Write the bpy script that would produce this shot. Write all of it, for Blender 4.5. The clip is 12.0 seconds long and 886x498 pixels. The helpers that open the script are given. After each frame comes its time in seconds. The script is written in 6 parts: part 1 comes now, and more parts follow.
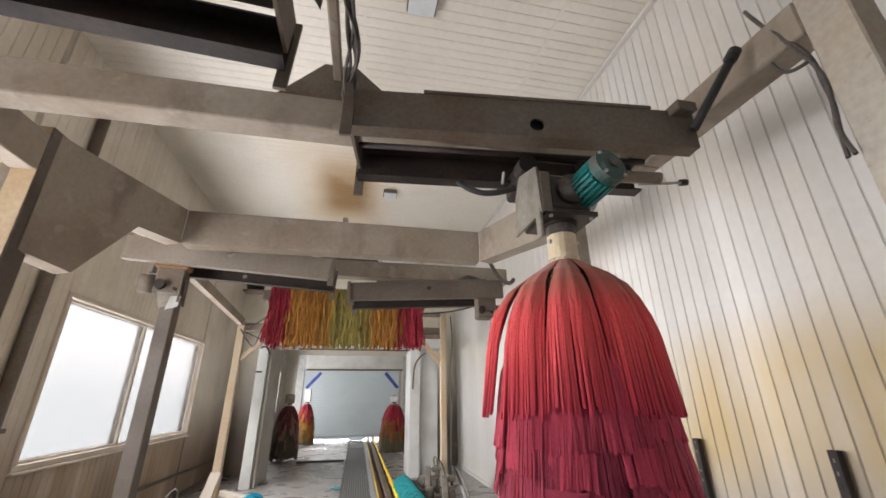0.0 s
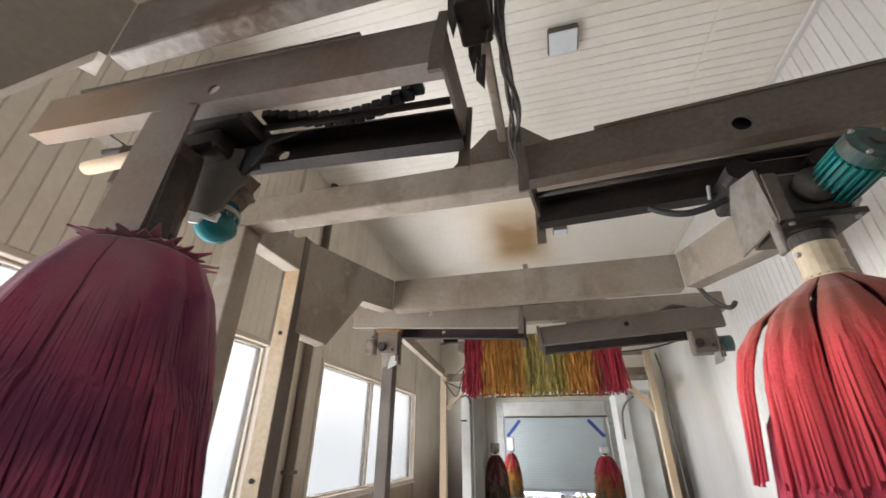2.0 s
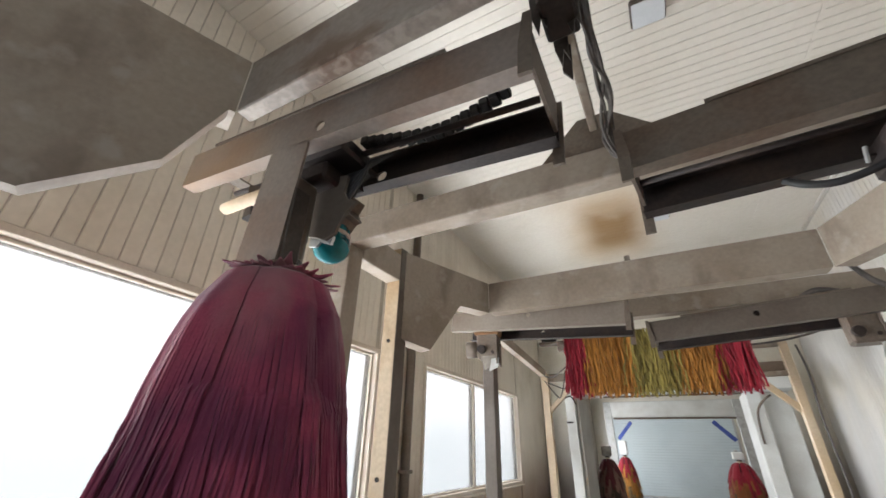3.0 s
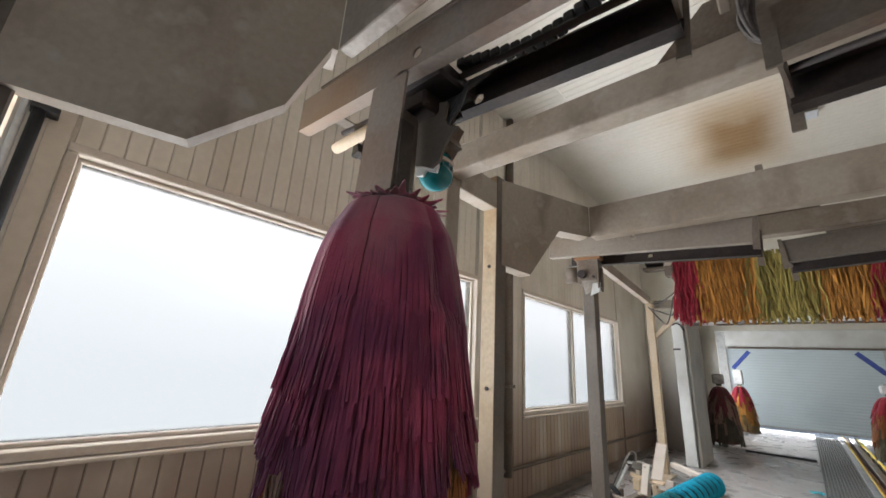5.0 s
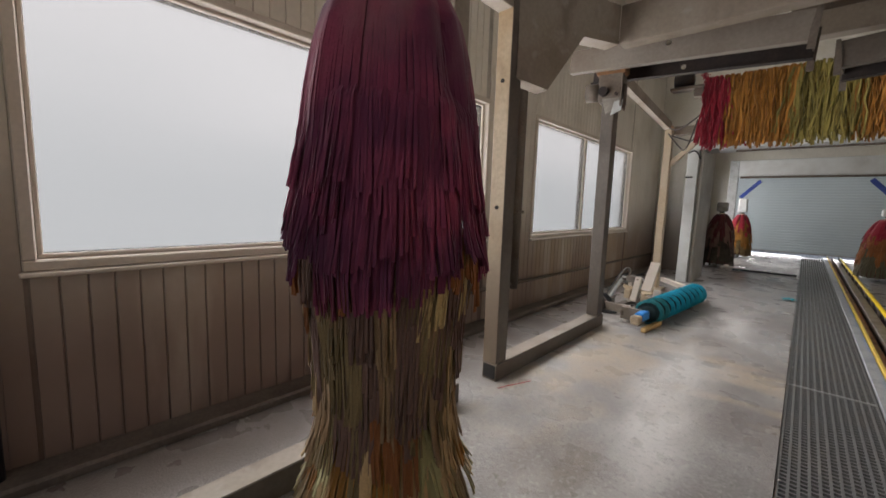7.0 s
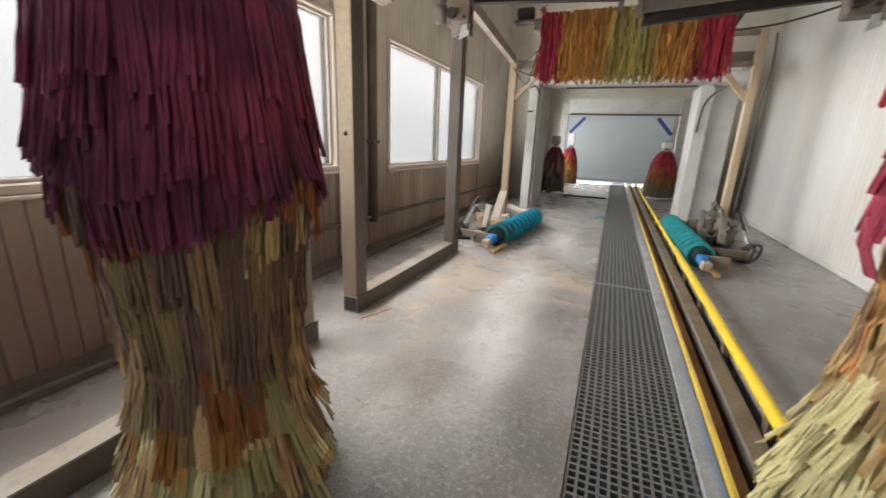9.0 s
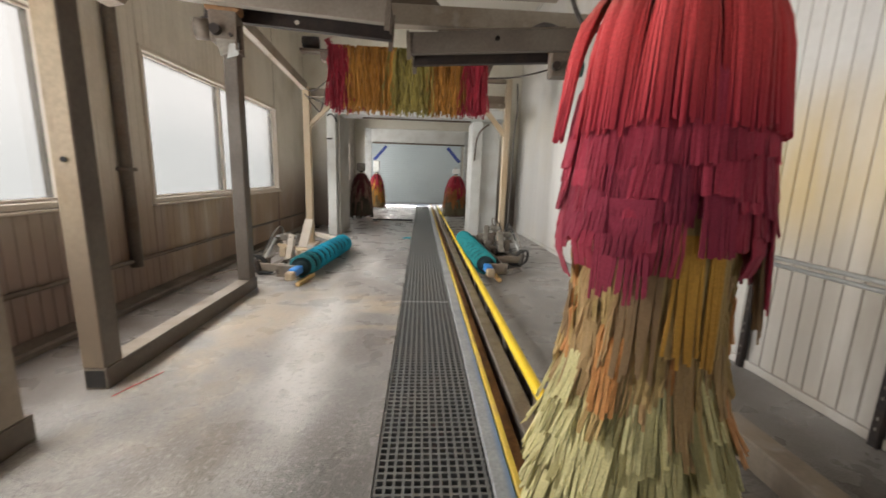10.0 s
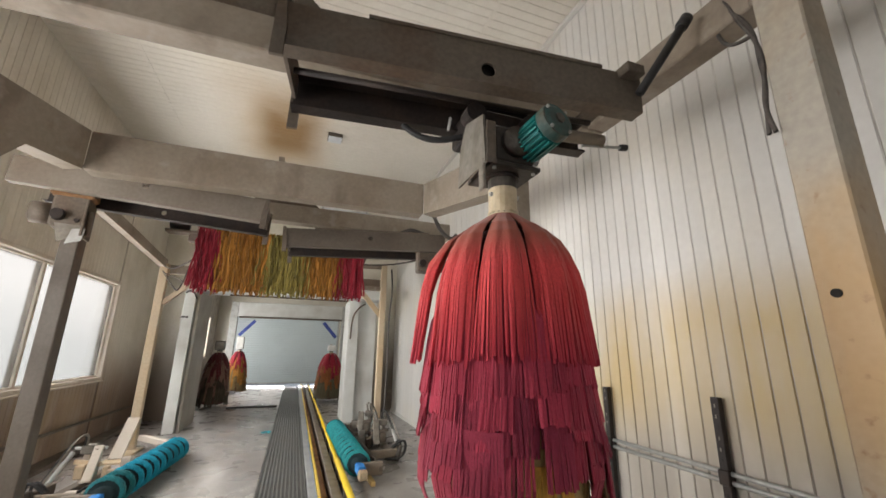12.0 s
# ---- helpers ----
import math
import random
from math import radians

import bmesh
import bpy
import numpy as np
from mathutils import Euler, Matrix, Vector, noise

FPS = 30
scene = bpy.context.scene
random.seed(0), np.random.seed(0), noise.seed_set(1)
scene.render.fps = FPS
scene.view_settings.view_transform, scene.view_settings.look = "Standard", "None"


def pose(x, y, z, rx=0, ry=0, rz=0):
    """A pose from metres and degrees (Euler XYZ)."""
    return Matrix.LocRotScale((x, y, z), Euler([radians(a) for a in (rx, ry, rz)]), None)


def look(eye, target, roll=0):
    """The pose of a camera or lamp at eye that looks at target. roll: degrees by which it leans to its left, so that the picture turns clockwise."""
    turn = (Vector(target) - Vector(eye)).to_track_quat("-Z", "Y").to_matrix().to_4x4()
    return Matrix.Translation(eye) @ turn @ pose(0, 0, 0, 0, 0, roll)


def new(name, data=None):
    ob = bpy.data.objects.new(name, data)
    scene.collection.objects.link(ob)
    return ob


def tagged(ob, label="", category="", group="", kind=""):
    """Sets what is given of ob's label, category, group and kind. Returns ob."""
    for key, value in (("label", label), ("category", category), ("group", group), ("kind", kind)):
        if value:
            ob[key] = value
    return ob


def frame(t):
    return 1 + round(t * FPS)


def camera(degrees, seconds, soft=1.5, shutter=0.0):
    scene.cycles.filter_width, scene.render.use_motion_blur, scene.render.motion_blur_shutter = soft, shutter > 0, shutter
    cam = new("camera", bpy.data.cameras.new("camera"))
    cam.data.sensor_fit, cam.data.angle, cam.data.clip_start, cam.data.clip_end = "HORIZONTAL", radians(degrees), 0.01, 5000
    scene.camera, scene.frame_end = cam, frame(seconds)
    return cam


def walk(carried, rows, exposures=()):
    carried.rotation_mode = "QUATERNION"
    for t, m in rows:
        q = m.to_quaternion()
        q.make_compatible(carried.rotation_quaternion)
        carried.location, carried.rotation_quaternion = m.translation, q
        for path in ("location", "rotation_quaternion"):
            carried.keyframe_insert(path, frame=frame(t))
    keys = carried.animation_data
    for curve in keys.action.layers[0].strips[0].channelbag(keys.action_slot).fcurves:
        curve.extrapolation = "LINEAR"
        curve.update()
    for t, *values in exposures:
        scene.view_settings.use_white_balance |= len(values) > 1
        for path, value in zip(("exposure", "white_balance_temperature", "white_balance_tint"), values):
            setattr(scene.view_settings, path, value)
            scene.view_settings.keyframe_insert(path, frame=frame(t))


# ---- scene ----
cam = camera(97.2, 12.0, soft=1.55, shutter=0.28)
PATH = [
    (0, (0.099, 0.67, 1.309), (0.481, 2.5, 2.018), -0.5),
    (0.5, (0.085, 0.672, 1.323), (0.302, 2.511, 2.08), -0.5),
    (1, (0.067, 0.666, 1.324), (0.07, 2.49, 2.143), -0.4),
    (1.5, (0.043, 0.652, 1.333), (-0.19, 2.437, 2.203), 0.0),
    (2, (0.02, 0.636, 1.334), (-0.441, 2.362, 2.234), 0.4),
    (2.5, (-0.003, 0.621, 1.334), (-0.68, 2.268, 2.244), 0.8),
    (3, (-0.027, 0.6, 1.345), (-0.885, 2.168, 2.242), 1.3),
    (3.2, (-0.037, 0.592, 1.348), (-0.959, 2.129, 2.235), 1.5),
    (4.8, (-0.073, 0.547, 1.306), (-1.335, 1.966, 1.935), 3.1),
    (5, (-0.063, 0.552, 1.295), (-1.351, 1.974, 1.859), 3.2),
    (5.5, (-0.078, 0.548, 1.262), (-1.411, 1.986, 1.656), 2.9),
    (6, (-0.079, 0.555, 1.231), (-1.443, 2.004, 1.436), 2.8),
    (6.5, (-0.082, 0.566, 1.2), (-1.452, 2.023, 1.196), 2.6),
    (6.7, (-0.083, 0.573, 1.191), (-1.451, 2.028, 1.086), 2.6),
    (8.3, (-0.116, 0.618, 1.13), (-1.245, 2.173, 0.574), 2.3),
    (8.5, (-0.108, 0.626, 1.129), (-1.14, 2.245, 0.569), 2.4),
    (9, (-0.058, 0.665, 1.13), (-0.8, 2.447, 0.606), 2.3),
    (9.5, (0.017, 0.711, 1.132), (-0.296, 2.633, 0.676), 1.9),
    (10, (0.09, 0.738, 1.14), (0.21, 2.7, 0.773), 1.8),
    (10.5, (0.132, 0.738, 1.159), (0.56, 2.68, 0.948), 1.8),
    (11, (0.137, 0.735, 1.216), (0.728, 2.646, 1.253), 1.6),
    (11.5, (0.135, 0.722, 1.27), (0.784, 2.588, 1.581), 1.2),
    (12, (0.14, 0.709, 1.296), (0.804, 2.529, 1.791), 0.8),
]
EXPOSURES = [(0, 0.74, 6200, 13), (2.0, 0.76, 6050, 11), (3, 0.84, 5950, 9), (5, 0.6, 5900, 9), (5.5, 0.42, 5900, 9), (6, 0.17, 6000, 10), (6.7, -0.10, 6150, 13), (8.3, 0.54, 6150, 10), (9.5, 0.52, 6350, 11), (10.5, 0.32, 6450, 9), (11, 0.40, 6450, 9), (12, 0.55, 6400, 10)]
walk(cam, [(t, look(eye, target, roll)) for t, eye, target, roll in PATH], EXPOSURES)

# ---- world, sun and daylight ----
XL, XR, ZC = -2.36, 2.19, 4.21          # inner faces of the side walls, ceiling height
Y0, YB, YD = -3.2, 9.4, 15.7            # entrance wall, bulkhead, far roller door

world = bpy.data.worlds.new("sky")
scene.world = world
world.use_nodes = True
wn = world.node_tree
sky = wn.nodes.new("ShaderNodeTexSky")
sky.sky_type, sky.sun_disc = "NISHITA", False
sky.sun_elevation, sky.sun_rotation = radians(48), radians(100)
wn.nodes["Background"].inputs["Strength"].default_value = 0.07
wn.links.new(sky.outputs["Color"], wn.nodes["Background"].inputs["Color"])

sun = bpy.data.lights.new("sun", "SUN")
sun.energy, sun.angle, sun.color = 2.0, radians(3), (1.0, 0.96, 0.9)
sun_ob = new("sun", sun)
sun_ob.matrix_world = look((20, -8, 24), (0, 3, 0))


def daylight(name, centre, aim, w, h, watts, color=(1.0, 0.955, 0.90)):
    lamp = bpy.data.lights.new(name, "AREA")
    lamp.shape, lamp.size, lamp.size_y, lamp.energy, lamp.color = "RECTANGLE", w, h, watts, color
    ob = new(name, lamp)
    ob.matrix_world = look(centre, aim)
    return ob


daylight("window_daylight_1", (XL - 0.105, 2.1025, 1.50), (1, 2.1025, 1.50), 2.94, 1.19, 136)
daylight("window_daylight_2", (XL - 0.105, 6.0825, 1.495), (1, 6.0825, 1.495), 3.12, 1.24, 134)
daylight("entrance_daylight", (-0.1, Y0 - 0.3, 1.75), (-0.1, 4, 1.9), 3.6, 3.3, 17)
daylight("far_window_daylight", (XL - 0.10, 13.2, 1.6), (1, 13.2, 1.2), 2.4, 1.3, 118)
daylight("door_gap_daylight", (-0.1, YD + 0.3, 0.10), (-0.1, 10, 0.0), 3.0, 0.10, 16)

# ---- materials ----
MATS = {}


def material(name, base, rough=0.5, metal=0.0, var=0.15, scale=6.0, tint=None, grain=60.0, bump=0.15,
             island=0.0, random_ob=0.0, spec=0.5, stretch=(1, 1, 1), rough_var=0.15, blotch=0.45):
    """Principled surface: base colour broken up by a broad stain noise towards tint and by fine grain, with relief."""
    if name in MATS:
        return MATS[name]
    m = bpy.data.materials.new(name)
    m.use_nodes = True
    nt = m.node_tree
    n, l = nt.nodes, nt.links
    p = n["Principled BSDF"]
    p.inputs["Metallic"].default_value = metal
    p.inputs["Specular IOR Level"].default_value = spec
    co = n.new("ShaderNodeTexCoord")
    mp = n.new("ShaderNodeMapping")
    mp.inputs["Scale"].default_value = stretch
    geo = n.new("ShaderNodeNewGeometry")
    l.new(geo.outputs["Position"], mp.inputs["Vector"])
    big = n.new("ShaderNodeTexNoise")
    big.inputs["Scale"].default_value, big.inputs["Detail"].default_value = scale, 6
    fine = n.new("ShaderNodeTexNoise")
    fine.inputs["Scale"].default_value, fine.inputs["Detail"].default_value = grain, 4
    l.new(mp.outputs["Vector"], big.inputs["Vector"])
    l.new(mp.outputs["Vector"], fine.inputs["Vector"])
    ramp = n.new("ShaderNodeMapRange")
    ramp.inputs["From Min"].default_value, ramp.inputs["From Max"].default_value = blotch, blotch + 0.3
    l.new(big.outputs["Fac"], ramp.inputs["Value"])
    mix = n.new("ShaderNodeMix")
    mix.data_type = "RGBA"
    tint = tint or tuple(c * 0.6 for c in base)
    mix.inputs["A"].default_value, mix.inputs["B"].default_value = (*base, 1), (*tint, 1)
    l.new(ramp.outputs["Result"], mix.inputs["Factor"])
    hsv = n.new("ShaderNodeHueSaturation")
    l.new(mix.outputs["Result"], hsv.inputs["Color"])
    val = n.new("ShaderNodeMapRange")
    val.inputs["To Min"].default_value, val.inputs["To Max"].default_value = 1 - var, 1 + var
    val.inputs["From Min"].default_value, val.inputs["From Max"].default_value = 0.3, 0.7
    l.new(fine.outputs["Fac"], val.inputs["Value"])
    out = val.outputs["Result"]
    for amount, socket in ((island, geo.outputs["Random Per Island"]), (random_ob, None)):
        if amount:
            if socket is None:
                socket = n.new("ShaderNodeObjectInfo").outputs["Random"]
            r = n.new("ShaderNodeMapRange")
            r.inputs["To Min"].default_value, r.inputs["To Max"].default_value = 1 - amount, 1 + amount
            l.new(socket, r.inputs["Value"])
            mul = n.new("ShaderNodeMath")
            mul.operation = "MULTIPLY"
            l.new(out, mul.inputs[0])
            l.new(r.outputs["Result"], mul.inputs[1])
            out = mul.outputs["Value"]
    l.new(out, hsv.inputs["Value"])
    l.new(hsv.outputs["Color"], p.inputs["Base Color"])
    rr = n.new("ShaderNodeMapRange")
    rr.inputs["To Min"].default_value, rr.inputs["To Max"].default_value = max(0.03, rough - rough_var), min(1, rough + rough_var)
    l.new(big.outputs["Fac"], rr.inputs["Value"])
    l.new(rr.outputs["Result"], p.inputs["Roughness"])
    if bump:
        b = n.new("ShaderNodeBump")
        b.inputs["Strength"].default_value, b.inputs["Distance"].default_value = bump, 0.004
        l.new(fine.outputs["Fac"], b.inputs["Height"])
        l.new(b.outputs["Normal"], p.inputs["Normal"])
    MATS[name] = m
    return m


def stain_or_shade(m, colour, x=None, y=None, z=None, amount=0.7, scale=1.2, low=0.35, high=0.65, stretch=(1, 1, 1)):
    """Lays a stain or painted shade over a material inside a soft box of the room (each of x, y, z: centre and half
    size).
    """
    nt = m.node_tree
    n, l = nt.nodes, nt.links
    p = n["Principled BSDF"]
    src = p.inputs["Base Color"].links[0].from_socket
    geo = n.new("ShaderNodeNewGeometry")
    sep = n.new("ShaderNodeSeparateXYZ")
    l.new(geo.outputs["Position"], sep.inputs["Vector"])
    mp = n.new("ShaderNodeMapping")
    mp.inputs["Scale"].default_value = stretch
    l.new(geo.outputs["Position"], mp.inputs["Vector"])
    noi = n.new("ShaderNodeTexNoise")
    noi.inputs["Scale"].default_value, noi.inputs["Detail"].default_value = scale, 5
    l.new(mp.outputs["Vector"], noi.inputs["Vector"])
    fac = n.new("ShaderNodeMapRange")
    fac.inputs["From Min"].default_value, fac.inputs["From Max"].default_value = low, high
    fac.inputs["To Max"].default_value = amount
    l.new(noi.outputs["Fac"], fac.inputs["Value"])
    out = fac.outputs["Result"]
    for axis, box in (("X", x), ("Y", y), ("Z", z)):
        if box is None:
            continue
        d = n.new("ShaderNodeMath")
        d.operation = "SUBTRACT"
        l.new(sep.outputs[axis], d.inputs[0])
        d.inputs[1].default_value = box[0]
        a = n.new("ShaderNodeMath")
        a.operation = "ABSOLUTE"
        l.new(d.outputs["Value"], a.inputs[0])
        f = n.new("ShaderNodeMapRange")
        f.interpolation_type = "SMOOTHSTEP"
        f.inputs["From Min"].default_value, f.inputs["From Max"].default_value = box[1], box[1] * 0.25
        l.new(a.outputs["Value"], f.inputs["Value"])
        mul = n.new("ShaderNodeMath")
        mul.operation = "MULTIPLY"
        l.new(out, mul.inputs[0])
        l.new(f.outputs["Result"], mul.inputs[1])
        out = mul.outputs["Value"]
    mix = n.new("ShaderNodeMix")
    mix.data_type = "RGBA"
    l.new(out, mix.inputs["Factor"])
    l.new(src, mix.inputs["A"])
    mix.inputs["B"].default_value = (*colour, 1)
    l.new(mix.outputs["Result"], p.inputs["Base Color"])
    return m


WALL = material("cream_wall_panel", (0.66, 0.63, 0.55), 0.38, var=0.04, scale=1.3, tint=(0.56, 0.51, 0.40), grain=25, bump=0.05, random_ob=0.03)
stain_or_shade(WALL, (0.10, 0.07, 0.05), y=(9.4, 0.6), z=(0.0, 2.1), amount=0.92, scale=2.0, low=0.0, high=0.35)
WALL_R = material("right_wall_panel", (0.615, 0.605, 0.585), 0.37, var=0.03, scale=1.1, tint=(0.62, 0.58, 0.505), grain=25, bump=0.05, random_ob=0.03)
# streaky splash grime, with the lower wall's shade painted in as well
stain_or_shade(WALL_R, (0.22, 0.185, 0.14), y=(0.5, 4.6), z=(0.0, 1.9), amount=0.85, scale=2.6, low=0.22, high=0.62, stretch=(1, 1, 0.22))
stain_or_shade(WALL_R, (0.50, 0.37, 0.16), y=(2.1, 3.3), z=(1.25, 0.58), amount=0.95, scale=1.7, low=0.26, high=0.60, stretch=(1, 1, 0.45))
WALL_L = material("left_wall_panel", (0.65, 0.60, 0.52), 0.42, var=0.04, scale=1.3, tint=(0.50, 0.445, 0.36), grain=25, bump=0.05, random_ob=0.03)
# brown splash stains, plus painted shade on the backlit lower wall
stain_or_shade(WALL_L, (0.165, 0.103, 0.078), z=(0.0, 1.5), amount=0.92, scale=2.0, low=0.05, high=0.45, stretch=(1, 1, 0.3))
stain_or_shade(WALL_L, (0.30, 0.205, 0.105), y=(6.2, 3.2), z=(0.5, 0.75), amount=0.7, scale=5.0, low=0.30, high=0.62, stretch=(1, 1, 0.12))
CEIL = material("cream_ceiling_panel", (0.74, 0.705, 0.64), 0.45, var=0.03, scale=0.9, tint=(0.64, 0.595, 0.52), grain=20, bump=0.04)
stain_or_shade(CEIL, (0.50, 0.36, 0.20), x=(-0.30, 0.95), y=(6.05, 1.6), amount=0.75, scale=0.9, low=0.05, high=0.6)
stain_or_shade(CEIL, (0.27, 0.155, 0.055), x=(-0.22, 0.55), y=(6.1, 1.0), amount=0.9, scale=1.4, low=0.0, high=0.55)
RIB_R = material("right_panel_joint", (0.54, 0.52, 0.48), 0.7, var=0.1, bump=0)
# joints follow the painted darkening of the lower wall
stain_or_shade(RIB_R, (0.13, 0.11, 0.09), z=(0.0, 1.9), amount=0.9, scale=2.0, low=0.0, high=0.35)
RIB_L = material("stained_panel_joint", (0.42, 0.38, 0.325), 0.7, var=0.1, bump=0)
# joints darkened low down along with the panels
stain_or_shade(RIB_L, (0.105, 0.068, 0.053), z=(0.0, 1.5), amount=0.95, scale=2.0, low=0.0, high=0.3)
TRIM = material("window_trim_paint", (0.55, 0.49, 0.42), 0.4, var=0.05, scale=4, tint=(0.5, 0.43, 0.34), bump=0.05)
STEEL = material("painted_steel", (0.275, 0.234, 0.190), 0.5, 0.15, var=0.08, scale=2.2, tint=(0.20, 0.155, 0.11), grain=45, bump=0.12)
stain_or_shade(STEEL, (0.12, 0.085, 0.06), amount=0.55, scale=5, low=0.54, high=0.70, stretch=(1, 1, 0.5))
stain_or_shade(STEEL, (0.36, 0.33, 0.29), amount=0.5, scale=9, low=0.60, high=0.72)
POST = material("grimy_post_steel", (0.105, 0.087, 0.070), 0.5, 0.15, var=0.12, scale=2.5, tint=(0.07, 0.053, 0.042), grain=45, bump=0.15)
GRIME = material("grimy_galvanised_sheet", (0.24, 0.22, 0.19), 0.45, 0.4, var=0.15, scale=9, tint=(0.13, 0.11, 0.09), grain=50, bump=0.15)
STEEL_R = material("rust_washed_post", (0.36, 0.33, 0.28), 0.5, 0.1, var=0.10, scale=2.5, tint=(0.40, 0.30, 0.19), grain=45, bump=0.15)
stain_or_shade(STEEL_R, (0.50, 0.30, 0.10), z=(1.38, 0.52), amount=0.7, scale=3.0, low=0.30, high=0.6, stretch=(1, 1, 0.4))
stain_or_shade(STEEL_R, (0.22, 0.11, 0.05), amount=0.6, scale=22, low=0.64, high=0.74)
STEEL_P = material("peeling_painted_steel", (0.235, 0.205, 0.18), 0.5, 0.15, var=0.12, scale=2.2, tint=(0.17, 0.135, 0.11), grain=45, bump=0.15)
stain_or_shade(STEEL_P, (0.13, 0.075, 0.045), amount=0.8, scale=6, low=0.54, high=0.66, stretch=(0.5, 1, 1))
stain_or_shade(STEEL_P, (0.42, 0.37, 0.31), z=(2.38, 0.05), amount=0.35, scale=26, low=0.46, high=0.60)
# darker copy of the painted steel; the far arm's shade is in it
STEEL_M = material("smoky_painted_steel", (0.19, 0.163, 0.133), 0.5, 0.15, var=0.10, scale=2.2, tint=(0.13, 0.10, 0.075), grain=45, bump=0.12)
LEDGE = material("dark_ledge", (0.13, 0.105, 0.085), 0.6, var=0.2, scale=4, bump=0.3)
STEEL_T = material("tan_painted_steel", (0.50, 0.405, 0.285), 0.5, 0.1, var=0.08, scale=1.7, tint=(0.46, 0.33, 0.19), grain=45, bump=0.12)
STEEL_F = material("streaked_tan_post", (0.47, 0.375, 0.255), 0.5, 0.1, var=0.10, scale=2.4, tint=(0.38, 0.26, 0.14), grain=45, bump=0.14)
stain_or_shade(STEEL_F, (0.15, 0.112, 0.08), z=(0.2, 1.15), amount=0.9, scale=2.2, low=0.10, high=0.5, stretch=(1, 1, 0.6))
stain_or_shade(STEEL_F, (0.20, 0.12, 0.06), amount=0.6, scale=9, low=0.58, high=0.72, stretch=(1, 1, 0.3))
STEEL_D = material("dirty_steel", (0.135, 0.112, 0.090), 0.55, 0.4, var=0.15, scale=4, tint=(0.12, 0.08, 0.055), grain=60, bump=0.25)
STEEL_A = material("rust_streaked_tan_steel", (0.20, 0.172, 0.15), 0.5, 0.2, var=0.12, scale=3, tint=(0.17, 0.10, 0.06), grain=50, bump=0.2)
stain_or_shade(STEEL_A, (0.30, 0.20, 0.125), x=(-1.75, 0.8), amount=0.7, scale=4, low=0.30, high=0.6, stretch=(0.5, 1, 1))
STEEL_B = material("black_greasy_steel", (0.020, 0.015, 0.014), 0.5, 0.3, var=0.3, scale=6, tint=(0.045, 0.028, 0.02), grain=60, bump=0.25)
GALV = material("galvanised_steel", (0.46, 0.47, 0.46), 0.42, 0.6, var=0.1, scale=9, tint=(0.34, 0.33, 0.31), grain=30, bump=0.1)
RUST = material("rusty_channel", (0.27, 0.135, 0.055), 0.6, 0.3, var=0.2, scale=5, tint=(0.09, 0.045, 0.02), bump=0.3)
RAIL = material("worn_rail_steel", (0.24, 0.21, 0.18), 0.4, 0.6, var=0.12, scale=5, tint=(0.16, 0.12, 0.09), bump=0.15)
YELLOW = material("yellow_paint", (0.80, 0.56, 0.012), 0.5, var=0.08, scale=7, tint=(0.55, 0.37, 0.04), bump=0.1, blotch=0.6)
CONC = material("concrete_floor", (0.308, 0.295, 0.282), 0.30, var=0.34, scale=3.5, tint=(0.205, 0.195, 0.185), grain=105, bump=0.9, rough_var=0.20)
stain_or_shade(CONC, (0.125, 0.12, 0.112), x=(-0.45, 0.75), y=(1.5, 1.7), amount=0.8, scale=1.8, low=0.25, high=0.55)
stain_or_shade(CONC, (0.46, 0.385, 0.29), x=(-1.05, 0.75), y=(3.6, 2.2), amount=0.8, scale=2.2, low=0.42, high=0.58, stretch=(1, 0.8, 1))
stain_or_shade(CONC, (0.145, 0.122, 0.112), x=(-0.25, 1.1), y=(3.6, 4.8), amount=0.8, scale=1.1, low=0.38, high=0.62)
stain_or_shade(CONC, (0.45, 0.37, 0.275), x=(-0.3, 0.6), y=(3.9, 0.9), amount=0.8, scale=3.5, low=0.46, high=0.60, stretch=(0.5, 1.5, 1))
stain_or_shade(CONC, (0.60, 0.585, 0.56), x=(-0.62, 0.36), y=(4.3, 3.6), amount=0.9, scale=2.4, low=0.40, high=0.60, stretch=(1, 0.4, 1))
stain_or_shade(CONC, (0.55, 0.52, 0.48), x=(-0.8, 1.3), y=(3.2, 4.0), amount=0.34, scale=46, low=0.53, high=0.66)
stain_or_shade(CONC, (0.10, 0.092, 0.085), amount=0.40, scale=38, low=0.54, high=0.66)
# floor darker and browner along the right side
stain_or_shade(CONC, (0.088, 0.074, 0.060), x=(1.55, 0.85), y=(2.2, 3.4), amount=0.8, scale=0.8, low=0.15, high=0.4)
# dark tone along the window wall: the floor's shade painted in
stain_or_shade(CONC, (0.10, 0.075, 0.06), x=(-2.2, 0.80), amount=0.8, scale=1.5, low=0.15, high=0.55)
stain_or_shade(CONC, (0.06, 0.05, 0.042), x=(1.30, 0.55), y=(6.3, 1.3), amount=0.85, scale=3.0, low=0.2, high=0.55)
CURB = material("grey_kerb_concrete", (0.29, 0.30, 0.31), 0.45, var=0.15, scale=5, tint=(0.22, 0.235, 0.25), grain=60, bump=0.4)
stain_or_shade(CURB, (0.10, 0.20, 0.37), x=(0.475, 0.05), amount=0.85, scale=3.0, low=0.30, high=0.6, stretch=(1, 0.5, 1))
YELLOW_W = material("worn_yellow_paint", (0.62, 0.44, 0.06), 0.5, var=0.15, scale=9, tint=(0.40, 0.28, 0.12), grain=80, bump=0.2, blotch=0.5)
GRATE = material("grey_grating", (0.120, 0.122, 0.120), 0.40, var=0.15, scale=3, tint=(0.15, 0.142, 0.13), grain=70, bump=0.2)
